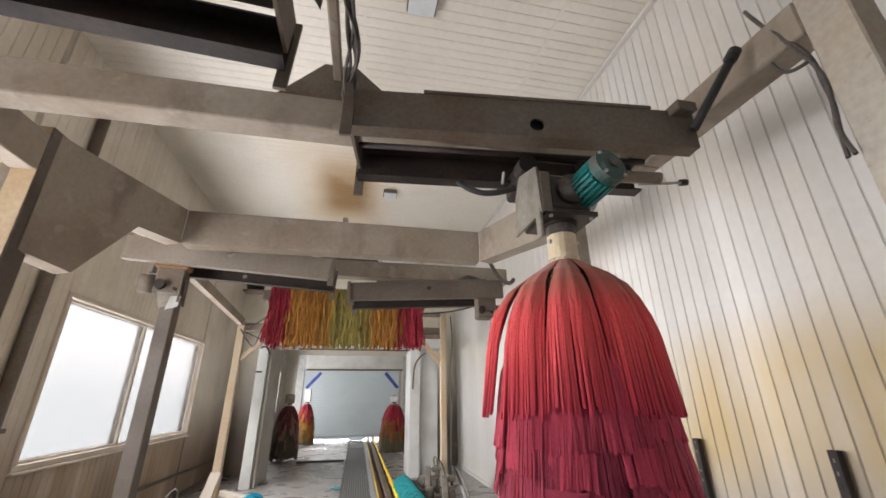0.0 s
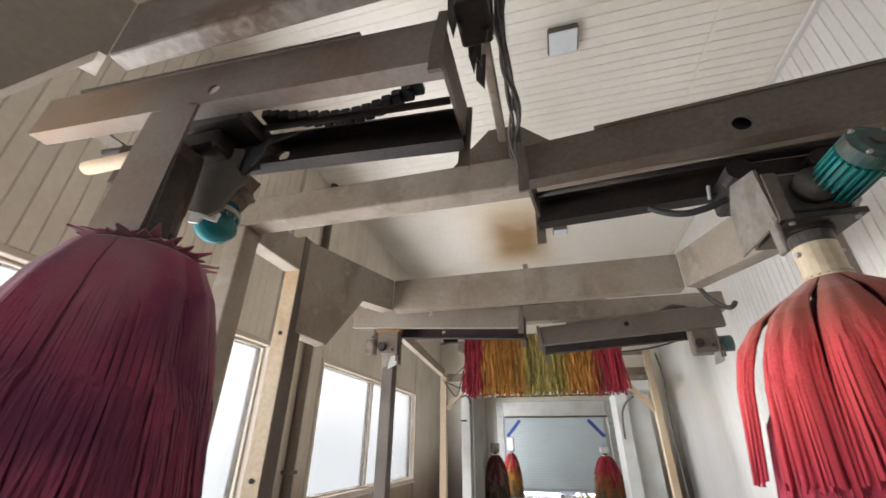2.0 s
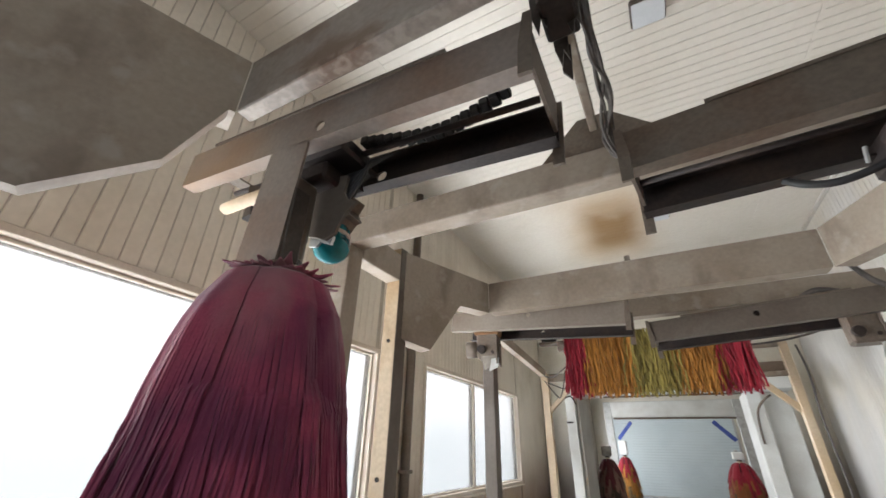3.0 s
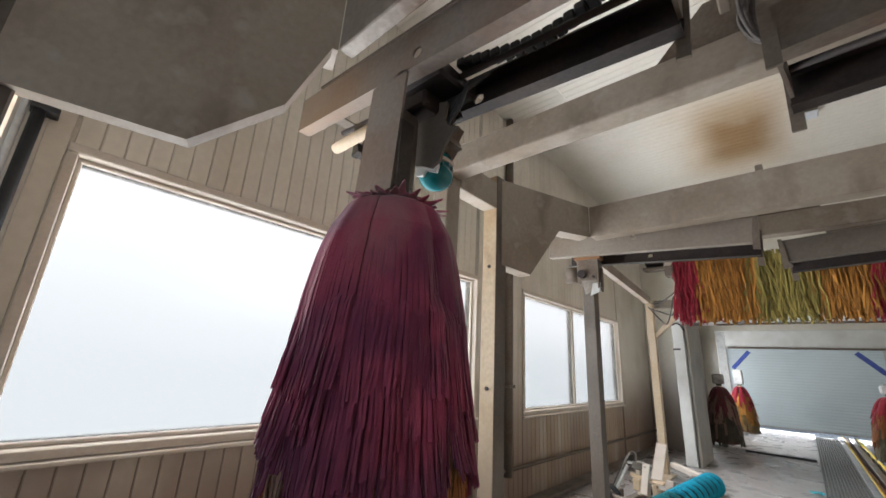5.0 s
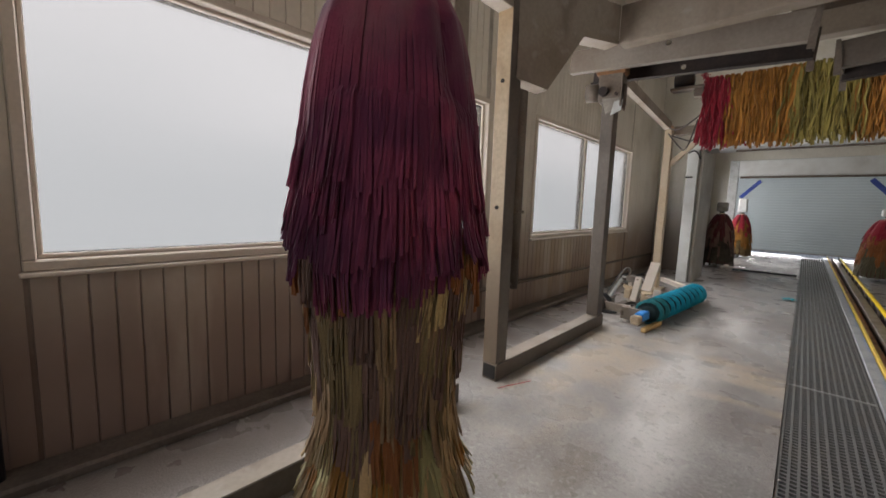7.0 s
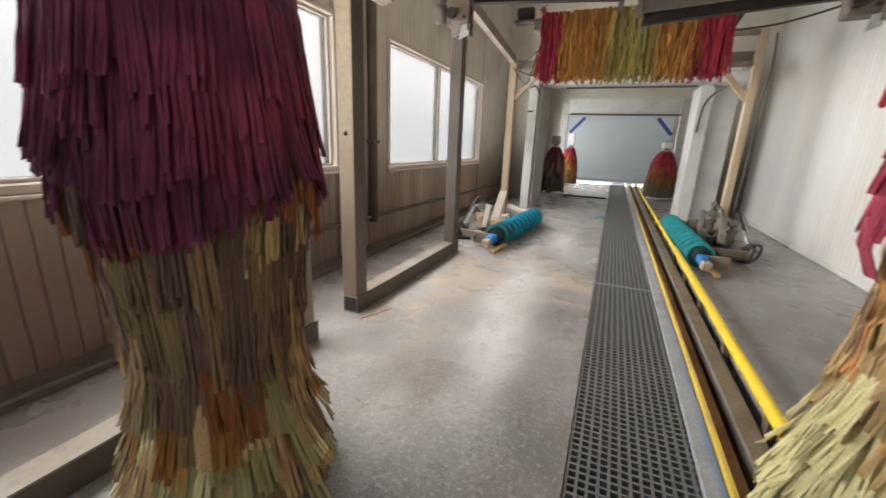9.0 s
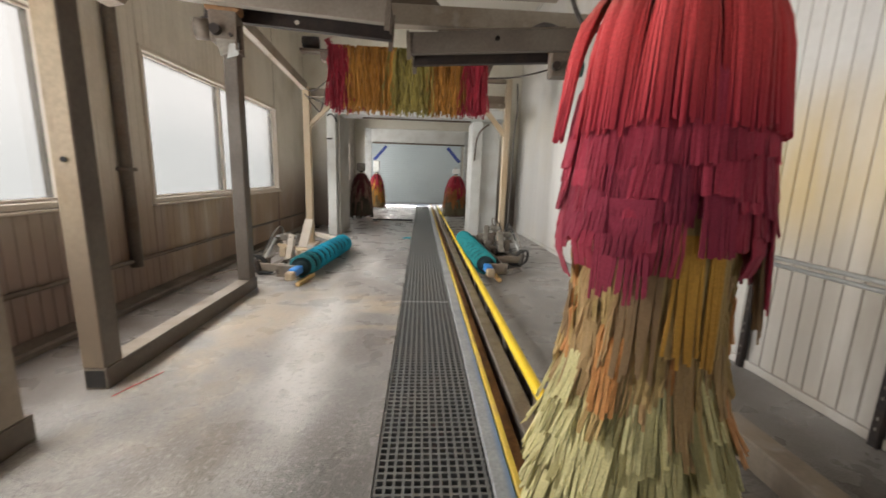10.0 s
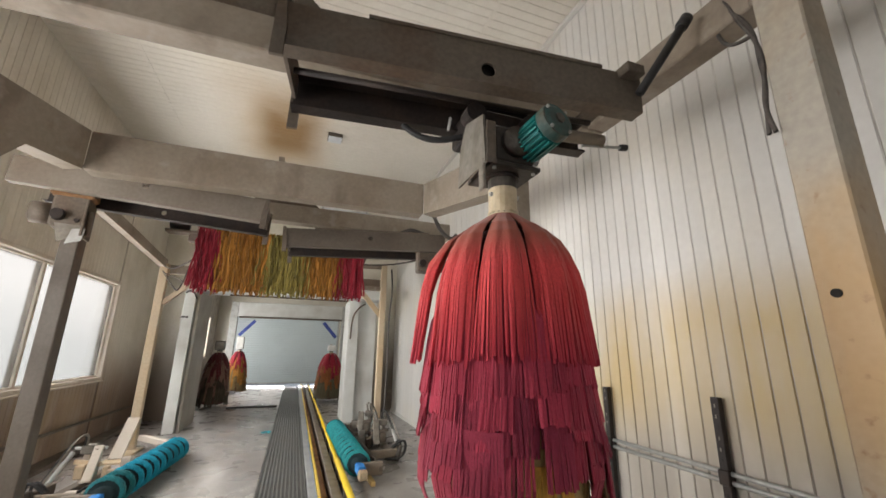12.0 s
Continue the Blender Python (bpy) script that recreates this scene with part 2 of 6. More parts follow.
# near-black colour stands in for the shade inside pits, slots and holes
PIT = material("dark_pit", (0.02, 0.018, 0.016), 0.8, var=0.2, bump=0)
RUBBER = material("black_rubber", (0.018, 0.018, 0.019), 0.5, var=0.2, scale=8, bump=0.1)
HOSE = material("dusty_hose", (0.075, 0.065, 0.058), 0.6, var=0.25, scale=14, tint=(0.035, 0.03, 0.028), bump=0.1)
TEAL = material("teal_motor_paint", (0.02, 0.22, 0.21), 0.38, 0.1, var=0.12, scale=9, tint=(0.03, 0.13, 0.12), bump=0.1)
TEAL_W = material("wet_teal_paint", (0.008, 0.135, 0.15), 0.14, 0.1, var=0.1, scale=9, tint=(0.01, 0.12, 0.14), bump=0.05, rough_var=0.05)
RIM = material("rusted_teal_rim", (0.035, 0.085, 0.078), 0.5, 0.2, var=0.25, scale=14, tint=(0.13, 0.075, 0.05), bump=0.2)
TEAL_G = material("grimy_teal_paint", (0.025, 0.085, 0.08), 0.45, 0.2, var=0.2, scale=20, tint=(0.06, 0.07, 0.06), bump=0.15)
GREASE = material("greasy_dark_casting", (0.052, 0.043, 0.037), 0.42, 0.35, var=0.25, scale=9, tint=(0.11, 0.095, 0.08), grain=60, bump=0.25)
TEAL_F = material("teal_bristle", (0.006, 0.29, 0.43), 0.85, var=0.3, scale=16, tint=(0.008, 0.19, 0.28), grain=180, bump=0.6, random_ob=0.15)
TEAL_S = material("soiled_teal_bristle", (0.010, 0.17, 0.20), 0.85, var=0.35, scale=12, tint=(0.03, 0.11, 0.11), grain=180, bump=0.6)
TEAL_D = material("dark_teal_bristle", (0.012, 0.24, 0.26), 0.85, var=0.3, scale=16, tint=(0.01, 0.16, 0.18), grain=180, bump=0.6)
# near-black teal painted as the shade in the brush grooves
TEAL_K = material("black_teal_core", (0.004, 0.022, 0.027), 0.85, var=0.3, scale=16, tint=(0.003, 0.012, 0.014), grain=180, bump=0.6)
BLUE = material("blue_plastic", (0.03, 0.22, 0.62), 0.4, var=0.1, scale=9, bump=0.05)
BLUE_D = material("blue_brace_paint", (0.04, 0.07, 0.30), 0.45, var=0.1, scale=9, bump=0.05)
WOOD = material("yellow_wood", (0.55, 0.38, 0.14), 0.6, var=0.15, scale=8, tint=(0.4, 0.25, 0.1), bump=0.1)
DIRTY_WOOD = material("dirty_wood", (0.40, 0.31, 0.20), 0.65, var=0.25, scale=12, tint=(0.20, 0.15, 0.10), grain=60, bump=0.2)
CREAM = material("cream_nylon", (0.62, 0.52, 0.36), 0.45, var=0.08, scale=14, tint=(0.42, 0.31, 0.18), bump=0.08)
WHITE = material("white_housing", (0.78, 0.78, 0.76), 0.45, var=0.05, scale=6, bump=0.05)
LIGHTG = material("pale_grey_cladding", (0.56, 0.57, 0.55), 0.42, 0.1, var=0.05, scale=2.0, tint=(0.42, 0.41, 0.38), bump=0.06)
COLG = material("dull_grey_cladding", (0.34, 0.325, 0.29), 0.5, 0.1, var=0.06, scale=1.8, tint=(0.27, 0.25, 0.215), bump=0.08)
DOOR = material("roller_door_paint", (0.52, 0.59, 0.615), 0.45, 0.1, var=0.05, scale=1.5, tint=(0.46, 0.53, 0.56), bump=0.05)
RAG = material("cyan_rag", (0.05, 0.35, 0.42), 0.9, var=0.2, scale=30, bump=0.3)
LENS = material("lamp_diffuser", (0.66, 0.69, 0.72), 0.35, var=0.03, tint=(0.60, 0.63, 0.66), scale=8, bump=0.1)


def felt(name, base, tint, island=0.16):
    m = material(name, base, 0.95, var=0.12, scale=4, tint=tint, grain=150, bump=0.35, island=island, spec=0.12)
    p = m.node_tree.nodes["Principled BSDF"]
    p.inputs["Sheen Weight"].default_value, p.inputs["Sheen Roughness"].default_value = 0.22, 0.45
    return m


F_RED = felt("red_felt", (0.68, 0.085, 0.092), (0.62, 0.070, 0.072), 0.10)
# browner towards the crown, darker wine red towards the strip ends
stain_or_shade(F_RED, (0.31, 0.095, 0.066), z=(1.70, 0.19), amount=0.95, scale=3.0, low=0.0, high=0.30)
stain_or_shade(F_RED, (0.40, 0.034, 0.066), z=(1.13, 0.36), amount=0.8, scale=6.0, low=0.05, high=0.40)
F_CRIM = felt("crimson_felt", (0.43, 0.052, 0.088), (0.33, 0.044, 0.074), 0.24)
F_WINE = felt("wine_felt", (0.31, 0.042, 0.074), (0.25, 0.036, 0.064), 0.2)
F_TAN = felt("tan_felt", (0.46, 0.31, 0.15), (0.36, 0.24, 0.115))
F_STRAW = felt("straw_felt", (0.50, 0.355, 0.155), (0.40, 0.28, 0.115))
F_BROWN = felt("brown_felt", (0.30, 0.195, 0.105), (0.22, 0.14, 0.075), 0.2)
F_UMBER = felt("umber_felt", (0.165, 0.098, 0.075), (0.12, 0.070, 0.055), 0.2)
F_ORANGE = felt("orange_felt", (0.56, 0.27, 0.10), (0.47, 0.22, 0.08))
F_PALE = felt("pale_green_felt", (0.64, 0.59, 0.31), (0.55, 0.48, 0.23))
F_SAGE = felt("sage_felt", (0.36, 0.32, 0.15), (0.26, 0.225, 0.10), 0.2)
# maroon lifted and greyed: the window's haze is in the colour
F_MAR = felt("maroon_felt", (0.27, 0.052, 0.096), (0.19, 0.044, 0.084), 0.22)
stain_or_shade(F_MAR, (0.125, 0.032, 0.070), amount=0.85, scale=3.2, low=0.46, high=0.62)
stain_or_shade(F_MAR, (0.36, 0.042, 0.066), amount=0.7, scale=2.6, low=0.55, high=0.72, stretch=(1, 1, 0.5))
stain_or_shade(F_MAR, (0.27, 0.15, 0.16), z=(1.74, 0.30), amount=0.6, scale=5.0, low=0.42, high=0.62, stretch=(1, 1, 0.5))
# darker purple band round the lower part of the maroon
stain_or_shade(F_MAR, (0.085, 0.028, 0.055), z=(0.95, 0.25), amount=0.8, scale=4.0, low=0.30, high=0.6)
F_OLIVE = felt("olive_felt", (0.205, 0.145, 0.068), (0.15, 0.105, 0.05), 0.2)
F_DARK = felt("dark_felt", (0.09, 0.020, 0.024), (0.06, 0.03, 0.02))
F_GOLD = felt("gold_felt", (0.33, 0.155, 0.033), (0.23, 0.10, 0.022), 0.45)
F_LIME = felt("lime_felt", (0.26, 0.215, 0.062), (0.18, 0.14, 0.04), 0.45)
F_AMBER = felt("amber_felt", (0.60, 0.33, 0.065), (0.48, 0.25, 0.05), 0.15)
F_BLACKISH = felt("sooty_felt", (0.055, 0.045, 0.032), (0.035, 0.028, 0.02), 0.2)
F_RUSSET = felt("russet_felt", (0.26, 0.10, 0.035), (0.18, 0.065, 0.025), 0.25)
F_MOSS = felt("moss_felt", (0.12, 0.105, 0.065), (0.08, 0.07, 0.045), 0.2)
F_PINK = felt("raspberry_felt", (0.28, 0.024, 0.040), (0.19, 0.018, 0.030), 0.35)

# dark tint dims the lamps behind; the daylight gradient is painted into it
glass = bpy.data.materials.new("grimy_frosted_glass")
glass.use_nodes = True
gl = glass.node_tree
gp = gl.nodes["Principled BSDF"]
gp.inputs["Transmission Weight"].default_value = 1.0
gp.inputs["Roughness"].default_value = 0.25
gp.inputs["IOR"].default_value = 1.08
gl_pos = gl.nodes.new("ShaderNodeNewGeometry")
gl_map = gl.nodes.new("ShaderNodeMapping")
gl_map.inputs["Scale"].default_value = (1, 0.35, 1.1)
gl.links.new(gl_pos.outputs["Position"], gl_map.inputs["Vector"])
gl_noise = gl.nodes.new("ShaderNodeTexNoise")
gl_noise.inputs["Scale"].default_value, gl_noise.inputs["Detail"].default_value = 1.0, 2
gl.links.new(gl_map.outputs["Vector"], gl_noise.inputs["Vector"])
gl_sep = gl.nodes.new("ShaderNodeSeparateXYZ")
gl.links.new(gl_pos.outputs["Position"], gl_sep.inputs["Vector"])
gl_add = gl.nodes.new("ShaderNodeMath")
gl_add.operation = "MULTIPLY_ADD"
gl.links.new(gl_noise.outputs["Fac"], gl_add.inputs[0])
gl_add.inputs[1].default_value = 0.9
gl.links.new(gl_sep.outputs["Z"], gl_add.inputs[2])
gl_rng = gl.nodes.new("ShaderNodeMapRange")
gl_rng.inputs["From Min"].default_value, gl_rng.inputs["From Max"].default_value = 1.55, 2.35
gl_rng.interpolation_type = "SMOOTHSTEP"
gl.links.new(gl_add.outputs["Value"], gl_rng.inputs["Value"])
gl_mix = gl.nodes.new("ShaderNodeMix")
gl_mix.data_type = "RGBA"
gl_mix.inputs["A"].default_value, gl_mix.inputs["B"].default_value = (0.0425, 0.0438, 0.044, 1), (0.0545, 0.0543, 0.054, 1)
gl.links.new(gl_rng.outputs["Result"], gl_mix.inputs["Factor"])
gl.links.new(gl_mix.outputs["Result"], gp.inputs["Base Color"])

glow = bpy.data.materials.new("bright_overcast_distance")
glow.use_nodes = True
gn = glow.node_tree
gn.nodes.remove(gn.nodes["Principled BSDF"])
em = gn.nodes.new("ShaderNodeEmission")
em.inputs["Strength"].default_value = 1.0
gpos = gn.nodes.new("ShaderNodeNewGeometry")
gsep = gn.nodes.new("ShaderNodeSeparateXYZ")
gn.links.new(gpos.outputs["Position"], gsep.inputs["Vector"])
gnoise = gn.nodes.new("ShaderNodeTexNoise")
gnoise.inputs["Scale"].default_value, gnoise.inputs["Detail"].default_value = 0.5, 2
gn.links.new(gpos.outputs["Position"], gnoise.inputs["Vector"])
gadd = gn.nodes.new("ShaderNodeMath")
gadd.operation = "MULTIPLY_ADD"
gn.links.new(gnoise.outputs["Fac"], gadd.inputs[0])
gadd.inputs[1].default_value = 1.6
gn.links.new(gsep.outputs["Z"], gadd.inputs[2])
gramp = gn.nodes.new("ShaderNodeValToRGB")
gmap = gn.nodes.new("ShaderNodeMapRange")
gmap.inputs["From Min"].default_value, gmap.inputs["From Max"].default_value = 0.8, 4.2
gn.links.new(gadd.outputs["Value"], gmap.inputs["Value"])
gn.links.new(gmap.outputs["Result"], gramp.inputs["Fac"])
gramp.color_ramp.elements[0].color = (0.72, 0.82, 0.86, 1)
gramp.color_ramp.elements[1].color = (1.25, 1.27, 1.3, 1)
gn.links.new(gramp.outputs["Color"], em.inputs["Color"])
gn.links.new(em.outputs["Emission"], gn.nodes["Material Output"].inputs["Surface"])


# ---- geometry helpers ----
def mesh_object(name, verts, faces, mat, parent=None, smooth=False):
    me = bpy.data.meshes.new(name)
    me.from_pydata([tuple(v) for v in verts], [], faces)
    me.materials.append(mat)
    if smooth:
        me.polygons.foreach_set("use_smooth", [True] * len(me.polygons))
    me.update()
    ob = new(name, me)
    if parent is not None:
        ob.parent = parent
    return ob


def part(name, bm, mat, parent=None, label="", smooth=False):
    bmesh.ops.recalc_face_normals(bm, faces=bm.faces)
    me = bpy.data.meshes.new(name)
    bm.to_mesh(me)
    bm.free()
    me.materials.append(mat)
    if smooth:
        me.polygons.foreach_set("use_smooth", [True] * len(me.polygons))
    ob = new(name, me)
    if parent is not None:
        ob.parent = parent
    if label:
        tagged(ob, label)
    return ob


def thing(name, m=None, label="", category="", group="", kind=""):
    ob = new(name)
    ob.empty_display_size = 0.1
    if m is not None:
        ob.matrix_basis = m
    return tagged(ob, label, category, group, kind)


def add_box(bm, x0, x1, y0, y1, z0, z1, bevel=0.0, m=None):
    r = bmesh.ops.create_cube(bm, size=1)
    vs = r["verts"]
    for v in vs:
        v.co = Vector((x0 + (v.co.x + 0.5) * (x1 - x0), y0 + (v.co.y + 0.5) * (y1 - y0), z0 + (v.co.z + 0.5) * (z1 - z0)))
        if m is not None:
            v.co = m @ v.co
    if bevel:
        es = list({e for v in vs for e in v.link_edges})
        bmesh.ops.bevel(bm, geom=es, offset=bevel, segments=1, affect="EDGES")
    return bm


def box(*a, bevel=0.0, m=None):
    return add_box(bmesh.new(), *a, bevel=bevel, m=m)


def add_rod(bm, a, b, r, seg=12, r2=None):
    a, b = Vector(a), Vector(b)
    d = b - a
    m = Matrix.Translation((a + b) / 2) @ d.to_track_quat("Z", "Y").to_matrix().to_4x4()
    bmesh.ops.create_cone(bm, cap_ends=True, segments=seg, radius1=r, radius2=r if r2 is None else r2, depth=d.length, matrix=m)
    return bm


def rod(a, b, r, seg=12, r2=None):
    return add_rod(bmesh.new(), a, b, r, seg, r2)


def add_prism(bm, outline, thick, m=None):
    """Outline (x, z) pairs in the plane y = 0, thickened to y = thick, then moved by m."""
    lo = [bm.verts.new((x, 0, z)) for x, z in outline]
    hi = [bm.verts.new((x, thick, z)) for x, z in outline]
    bm.faces.new(lo)
    bm.faces.new(hi[::-1])
    k = len(lo)
    for i in range(k):
        bm.faces.new((lo[i], hi[i], hi[(i + 1) % k], lo[(i + 1) % k]))
    if m is not None:
        for v in lo + hi:
            v.co = m @ v.co
    return bm


def prism(outline, thick, m=None):
    return add_prism(bmesh.new(), outline, thick, m)


def hose(name, points, r, mat, parent=None, label="", cyc=False):
    """A tube along a smooth curve through the points."""
    cu = bpy.data.curves.new(name, "CURVE")
    cu.dimensions, cu.bevel_depth, cu.bevel_resolution, cu.resolution_u = "3D", r, 2, 6
    sp = cu.splines.new("NURBS")
    sp.points.add(len(points) - 1)
    for q, co in zip(sp.points, points):
        q.co = (*co, 1)
    sp.use_endpoint_u, sp.order_u = True, 3
    cu.materials.append(mat)
    tmp = bpy.data.objects.new(name, cu)
    me = bpy.data.meshes.new_from_object(tmp)
    bpy.data.objects.remove(tmp)
    ob = new(name, me)
    if parent is not None:
        ob.parent = parent
    if label:
        tagged(ob, label)
    return ob


def tube_between(bm, a, b, w, h, wall=0.0, up=(0, 0, 1)):
    """A box section from a to b, w wide and h high."""
    a, b = Vector(a), Vector(b)
    d = b - a
    x = d.normalized()
    y = Vector(up).cross(x).normalized()
    z = x.cross(y)
    m = Matrix((x, y, z)).transposed().to_4x4()
    m.translation = a
    return add_box(bm, 0, d.length, -w / 2, w / 2, -h / 2, h / 2, bevel=0.006, m=m)


# ---- large structure ----
ground = mesh_object("ground", [(-60, -60, -0.30), (60, -60, -0.30), (60, 60, -0.30), (-60, 60, -0.30)], [(0, 1, 2, 3)], CONC)
tagged(ground, "grey concrete yard around the building", "ground", kind="structure")

GX0, GX1 = -0.065, 0.378                # grating
KX1 = 0.468                             # kerb strip beside the grating
TX1 = 0.735                             # conveyor trench
floor = bmesh.new()
add_box(floor, XL - 0.25, GX0 - 0.004, Y0 - 1.5, YD + 1.2, -0.28, 0)
add_box(floor, TX1, XR + 0.25, Y0 - 1.5, YD + 1.2, -0.28, 0)
add_box(floor, GX0 - 0.004, TX1, Y0 - 1.5, YD + 1.2, -0.28, -0.24)
floor = part("floor", floor, CONC)
tagged(floor, "stained wet grey concrete wash bay floor", "floor", kind="structure")
kerb = part("kerb", box(GX1 + 0.004, KX1, Y0 - 1.4, YD + 1.1, -0.26, -0.004, bevel=0.008), CURB)
tagged(kerb, "worn pale grey concrete strip beside the drain grating", "kerb", kind="structure")

PITCH = 0.0905


def panel_mesh(h, gap):
    w = PITCH - gap
    p = [(-w / 2, 0), (w / 2, 0), (w / 2 - 0.0035, 0.006), (-w / 2 + 0.0035, 0.006)]
    v = [(d, y, 0) for y, d in p] + [(d, y, h) for y, d in p]
    f = [(0, 3, 2, 1), (4, 5, 6, 7), (1, 2, 6, 5), (2, 3, 7, 6), (3, 0, 4, 7), (0, 1, 5, 4)]
    me = bpy.data.meshes.new("panel")
    me.from_pydata(v, [], f)
    return me


def panelled(wall, mat, face_x, sign, spans, gap=0.0045):
    """Vertical liner panels on a side wall; spans: (y0, y1, z0, z1)."""
    meshes = {}
    for y0, y1, z0, z1 in spans:
        key = round(z1 - z0, 3)
        if key not in meshes:
            meshes[key] = panel_mesh(z1 - z0, gap)
            meshes[key].materials.append(mat)
        k0, k1 = math.ceil((y0 + PITCH / 2) / PITCH - 1e-6), math.floor((y1 - PITCH / 2) / PITCH + 1e-6)
        for k in range(k0, k1 + 1):
            ob = new("panel", meshes[key])
            ob.parent = wall
            ob.matrix_basis = pose(face_x, k * PITCH, z0, 0, 0, 0 if sign > 0 else 180)


# side walls: a backing with panels in front
W1 = (0.575, 3.63, 0.85, 2.15)          # window casing outlines: y0, y1, z0, z1
W2 = (4.465, 7.70, 0.815, 2.175)
WF = (11.9, 14.5, 0.95, 2.15)
bm = bmesh.new()
ys = [Y0, W1[0], W1[1], W2[0], W2[1], WF[0], WF[1], YD]
for i in range(0, 7):
    if i % 2 == 0:
        add_box(bm, XL - 0.2, XL, ys[i], ys[i + 1], -0.02, ZC)
    else:
        w = (W1, W2, WF)[i // 2]
        add_box(bm, XL - 0.2, XL, ys[i], ys[i + 1], -0.02, w[2])
        add_box(bm, XL - 0.2, XL, ys[i], ys[i + 1], w[3], ZC)
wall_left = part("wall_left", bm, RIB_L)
tagged(wall_left, "cream ribbed metal liner wall with brown splash stains and painted shade below", "wall", kind="structure")
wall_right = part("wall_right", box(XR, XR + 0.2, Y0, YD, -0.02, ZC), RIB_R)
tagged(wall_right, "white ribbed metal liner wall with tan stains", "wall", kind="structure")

bm = box(-1.9, XR - 0.3, Y0 - 0.2, Y0, 3.55, ZC)
add_box(bm, XL - 0.2, -1.9, Y0 - 0.2, Y0, -0.02, ZC)
add_box(bm, XR - 0.3, XR + 0.2, Y0 - 0.2, Y0, -0.02, ZC)
tagged(part("wall_entrance", bm, WALL), "cream wall round the open entrance bay", "wall", kind="structure")

bm = box(-1.75, 1.75, YB, YB + 0.15, 2.62, ZC)
add_box(bm, XL, -1.75, YB, YB + 0.15, 0, ZC)
add_box(bm, 1.75, XR, YB, YB + 0.15, 0, ZC)
tagged(part("wall_bulkhead", bm, WALL), "cream bulkhead wall above the passage", "wall", kind="structure")

bm = box(-1.85, 1.6, YD, YD + 0.2, 2.75, ZC)
add_box(bm, XL - 0.2, -1.85, YD, YD + 0.2, -0.02, ZC)
add_box(bm, 1.6, XR + 0.2, YD, YD + 0.2, -0.02, ZC)
tagged(part("wall_exit", bm, WALL), "pale wall round the exit roller door", "wall", kind="structure")

# ceiling: cross ribs in one mesh
v, f = [], []
y = Y0
while y < YD:
    y2 = min(y + PITCH, YD)
    n = len(v)
    g = 0.0055
    prof = [(y, ZC + 0.007), (y + g / 2, ZC + 0.007), (y + g, ZC), (y2 - g / 2, ZC), (y2, ZC + 0.007)]
    for yy, zz in prof:
        v += [(XL - 0.2, yy, zz), (XR + 0.2, yy, zz)]
    f += [(n + 2 * i, n + 2 * i + 1, n + 2 * i + 3, n + 2 * i + 2) for i in range(4)]
    y = y2
n = len(v)
v += [(XL - 0.2, Y0, ZC + 0.15), (XR + 0.2, Y0, ZC + 0.15), (XR + 0.2, YD, ZC + 0.15), (XL - 0.2, YD, ZC + 0.15)]
f += [(n, n + 1, n + 2, n + 3)]
for xs in (-1.63, -0.05, 1.505):        # lap seams with screw heads
    n = len(v)
    v += [(xs, Y0, ZC - 0.004), (xs + 0.03, Y0, ZC - 0.004), (xs + 0.03, YB, ZC - 0.004), (xs, YB, ZC - 0.004)]
    v += [(xs, Y0, ZC + 0.01), (xs + 0.03, Y0, ZC + 0.01), (xs + 0.03, YB, ZC + 0.01), (xs, YB, ZC + 0.01)]
    f += [(n, n + 1, n + 2, n + 3), (n, n + 3, n + 7, n + 4), (n + 1, n + 5, n + 6, n + 2)]
    yy = Y0
    while yy < YB:
        n = len(v)
        a, b, z = xs + 0.008, xs + 0.022, ZC - 0.010
        v += [(a, yy, z), (b, yy, z), (b, yy + 0.014, z), (a, yy + 0.014, z), (a, yy, ZC), (b, yy, ZC), (b, yy + 0.014, ZC), (a, yy + 0.014, ZC)]
        f += [(n, n + 1, n + 2, n + 3), (n, n + 4, n + 5, n + 1), (n + 2, n + 6, n + 7, n + 3), (n + 1, n + 5, n + 6, n + 2), (n, n + 3, n + 7, n + 4)]
        yy += PITCH * 2
ceiling = mesh_object("ceiling", v, f, CEIL)
tagged(ceiling, "cream ribbed metal ceiling with a rust stain", "ceiling", kind="structure")
mould = part("trim", box(XR - 0.05, XR + 0.012, Y0, YB, ZC - 0.035, ZC - 0.002, bevel=0.006), WALL_R)
tagged(mould, "white corner trim between wall and ceiling", "trim", kind="structure")
base = part("baseboard", box(XR - 0.028, XR - 0.012, Y0, YB, 0.002, 0.055, bevel=0.004), WALL_R)
tagged(base, "thin white base trim along the ribbed wall", "baseboard", kind="structure")
base = part("baseboard", box(XL, XL + 0.17, Y0, YB, -0.01, 0.045, bevel=0.012), LEDGE)
tagged(base, "low dark ledge along the window wall", "baseboard", kind="structure")


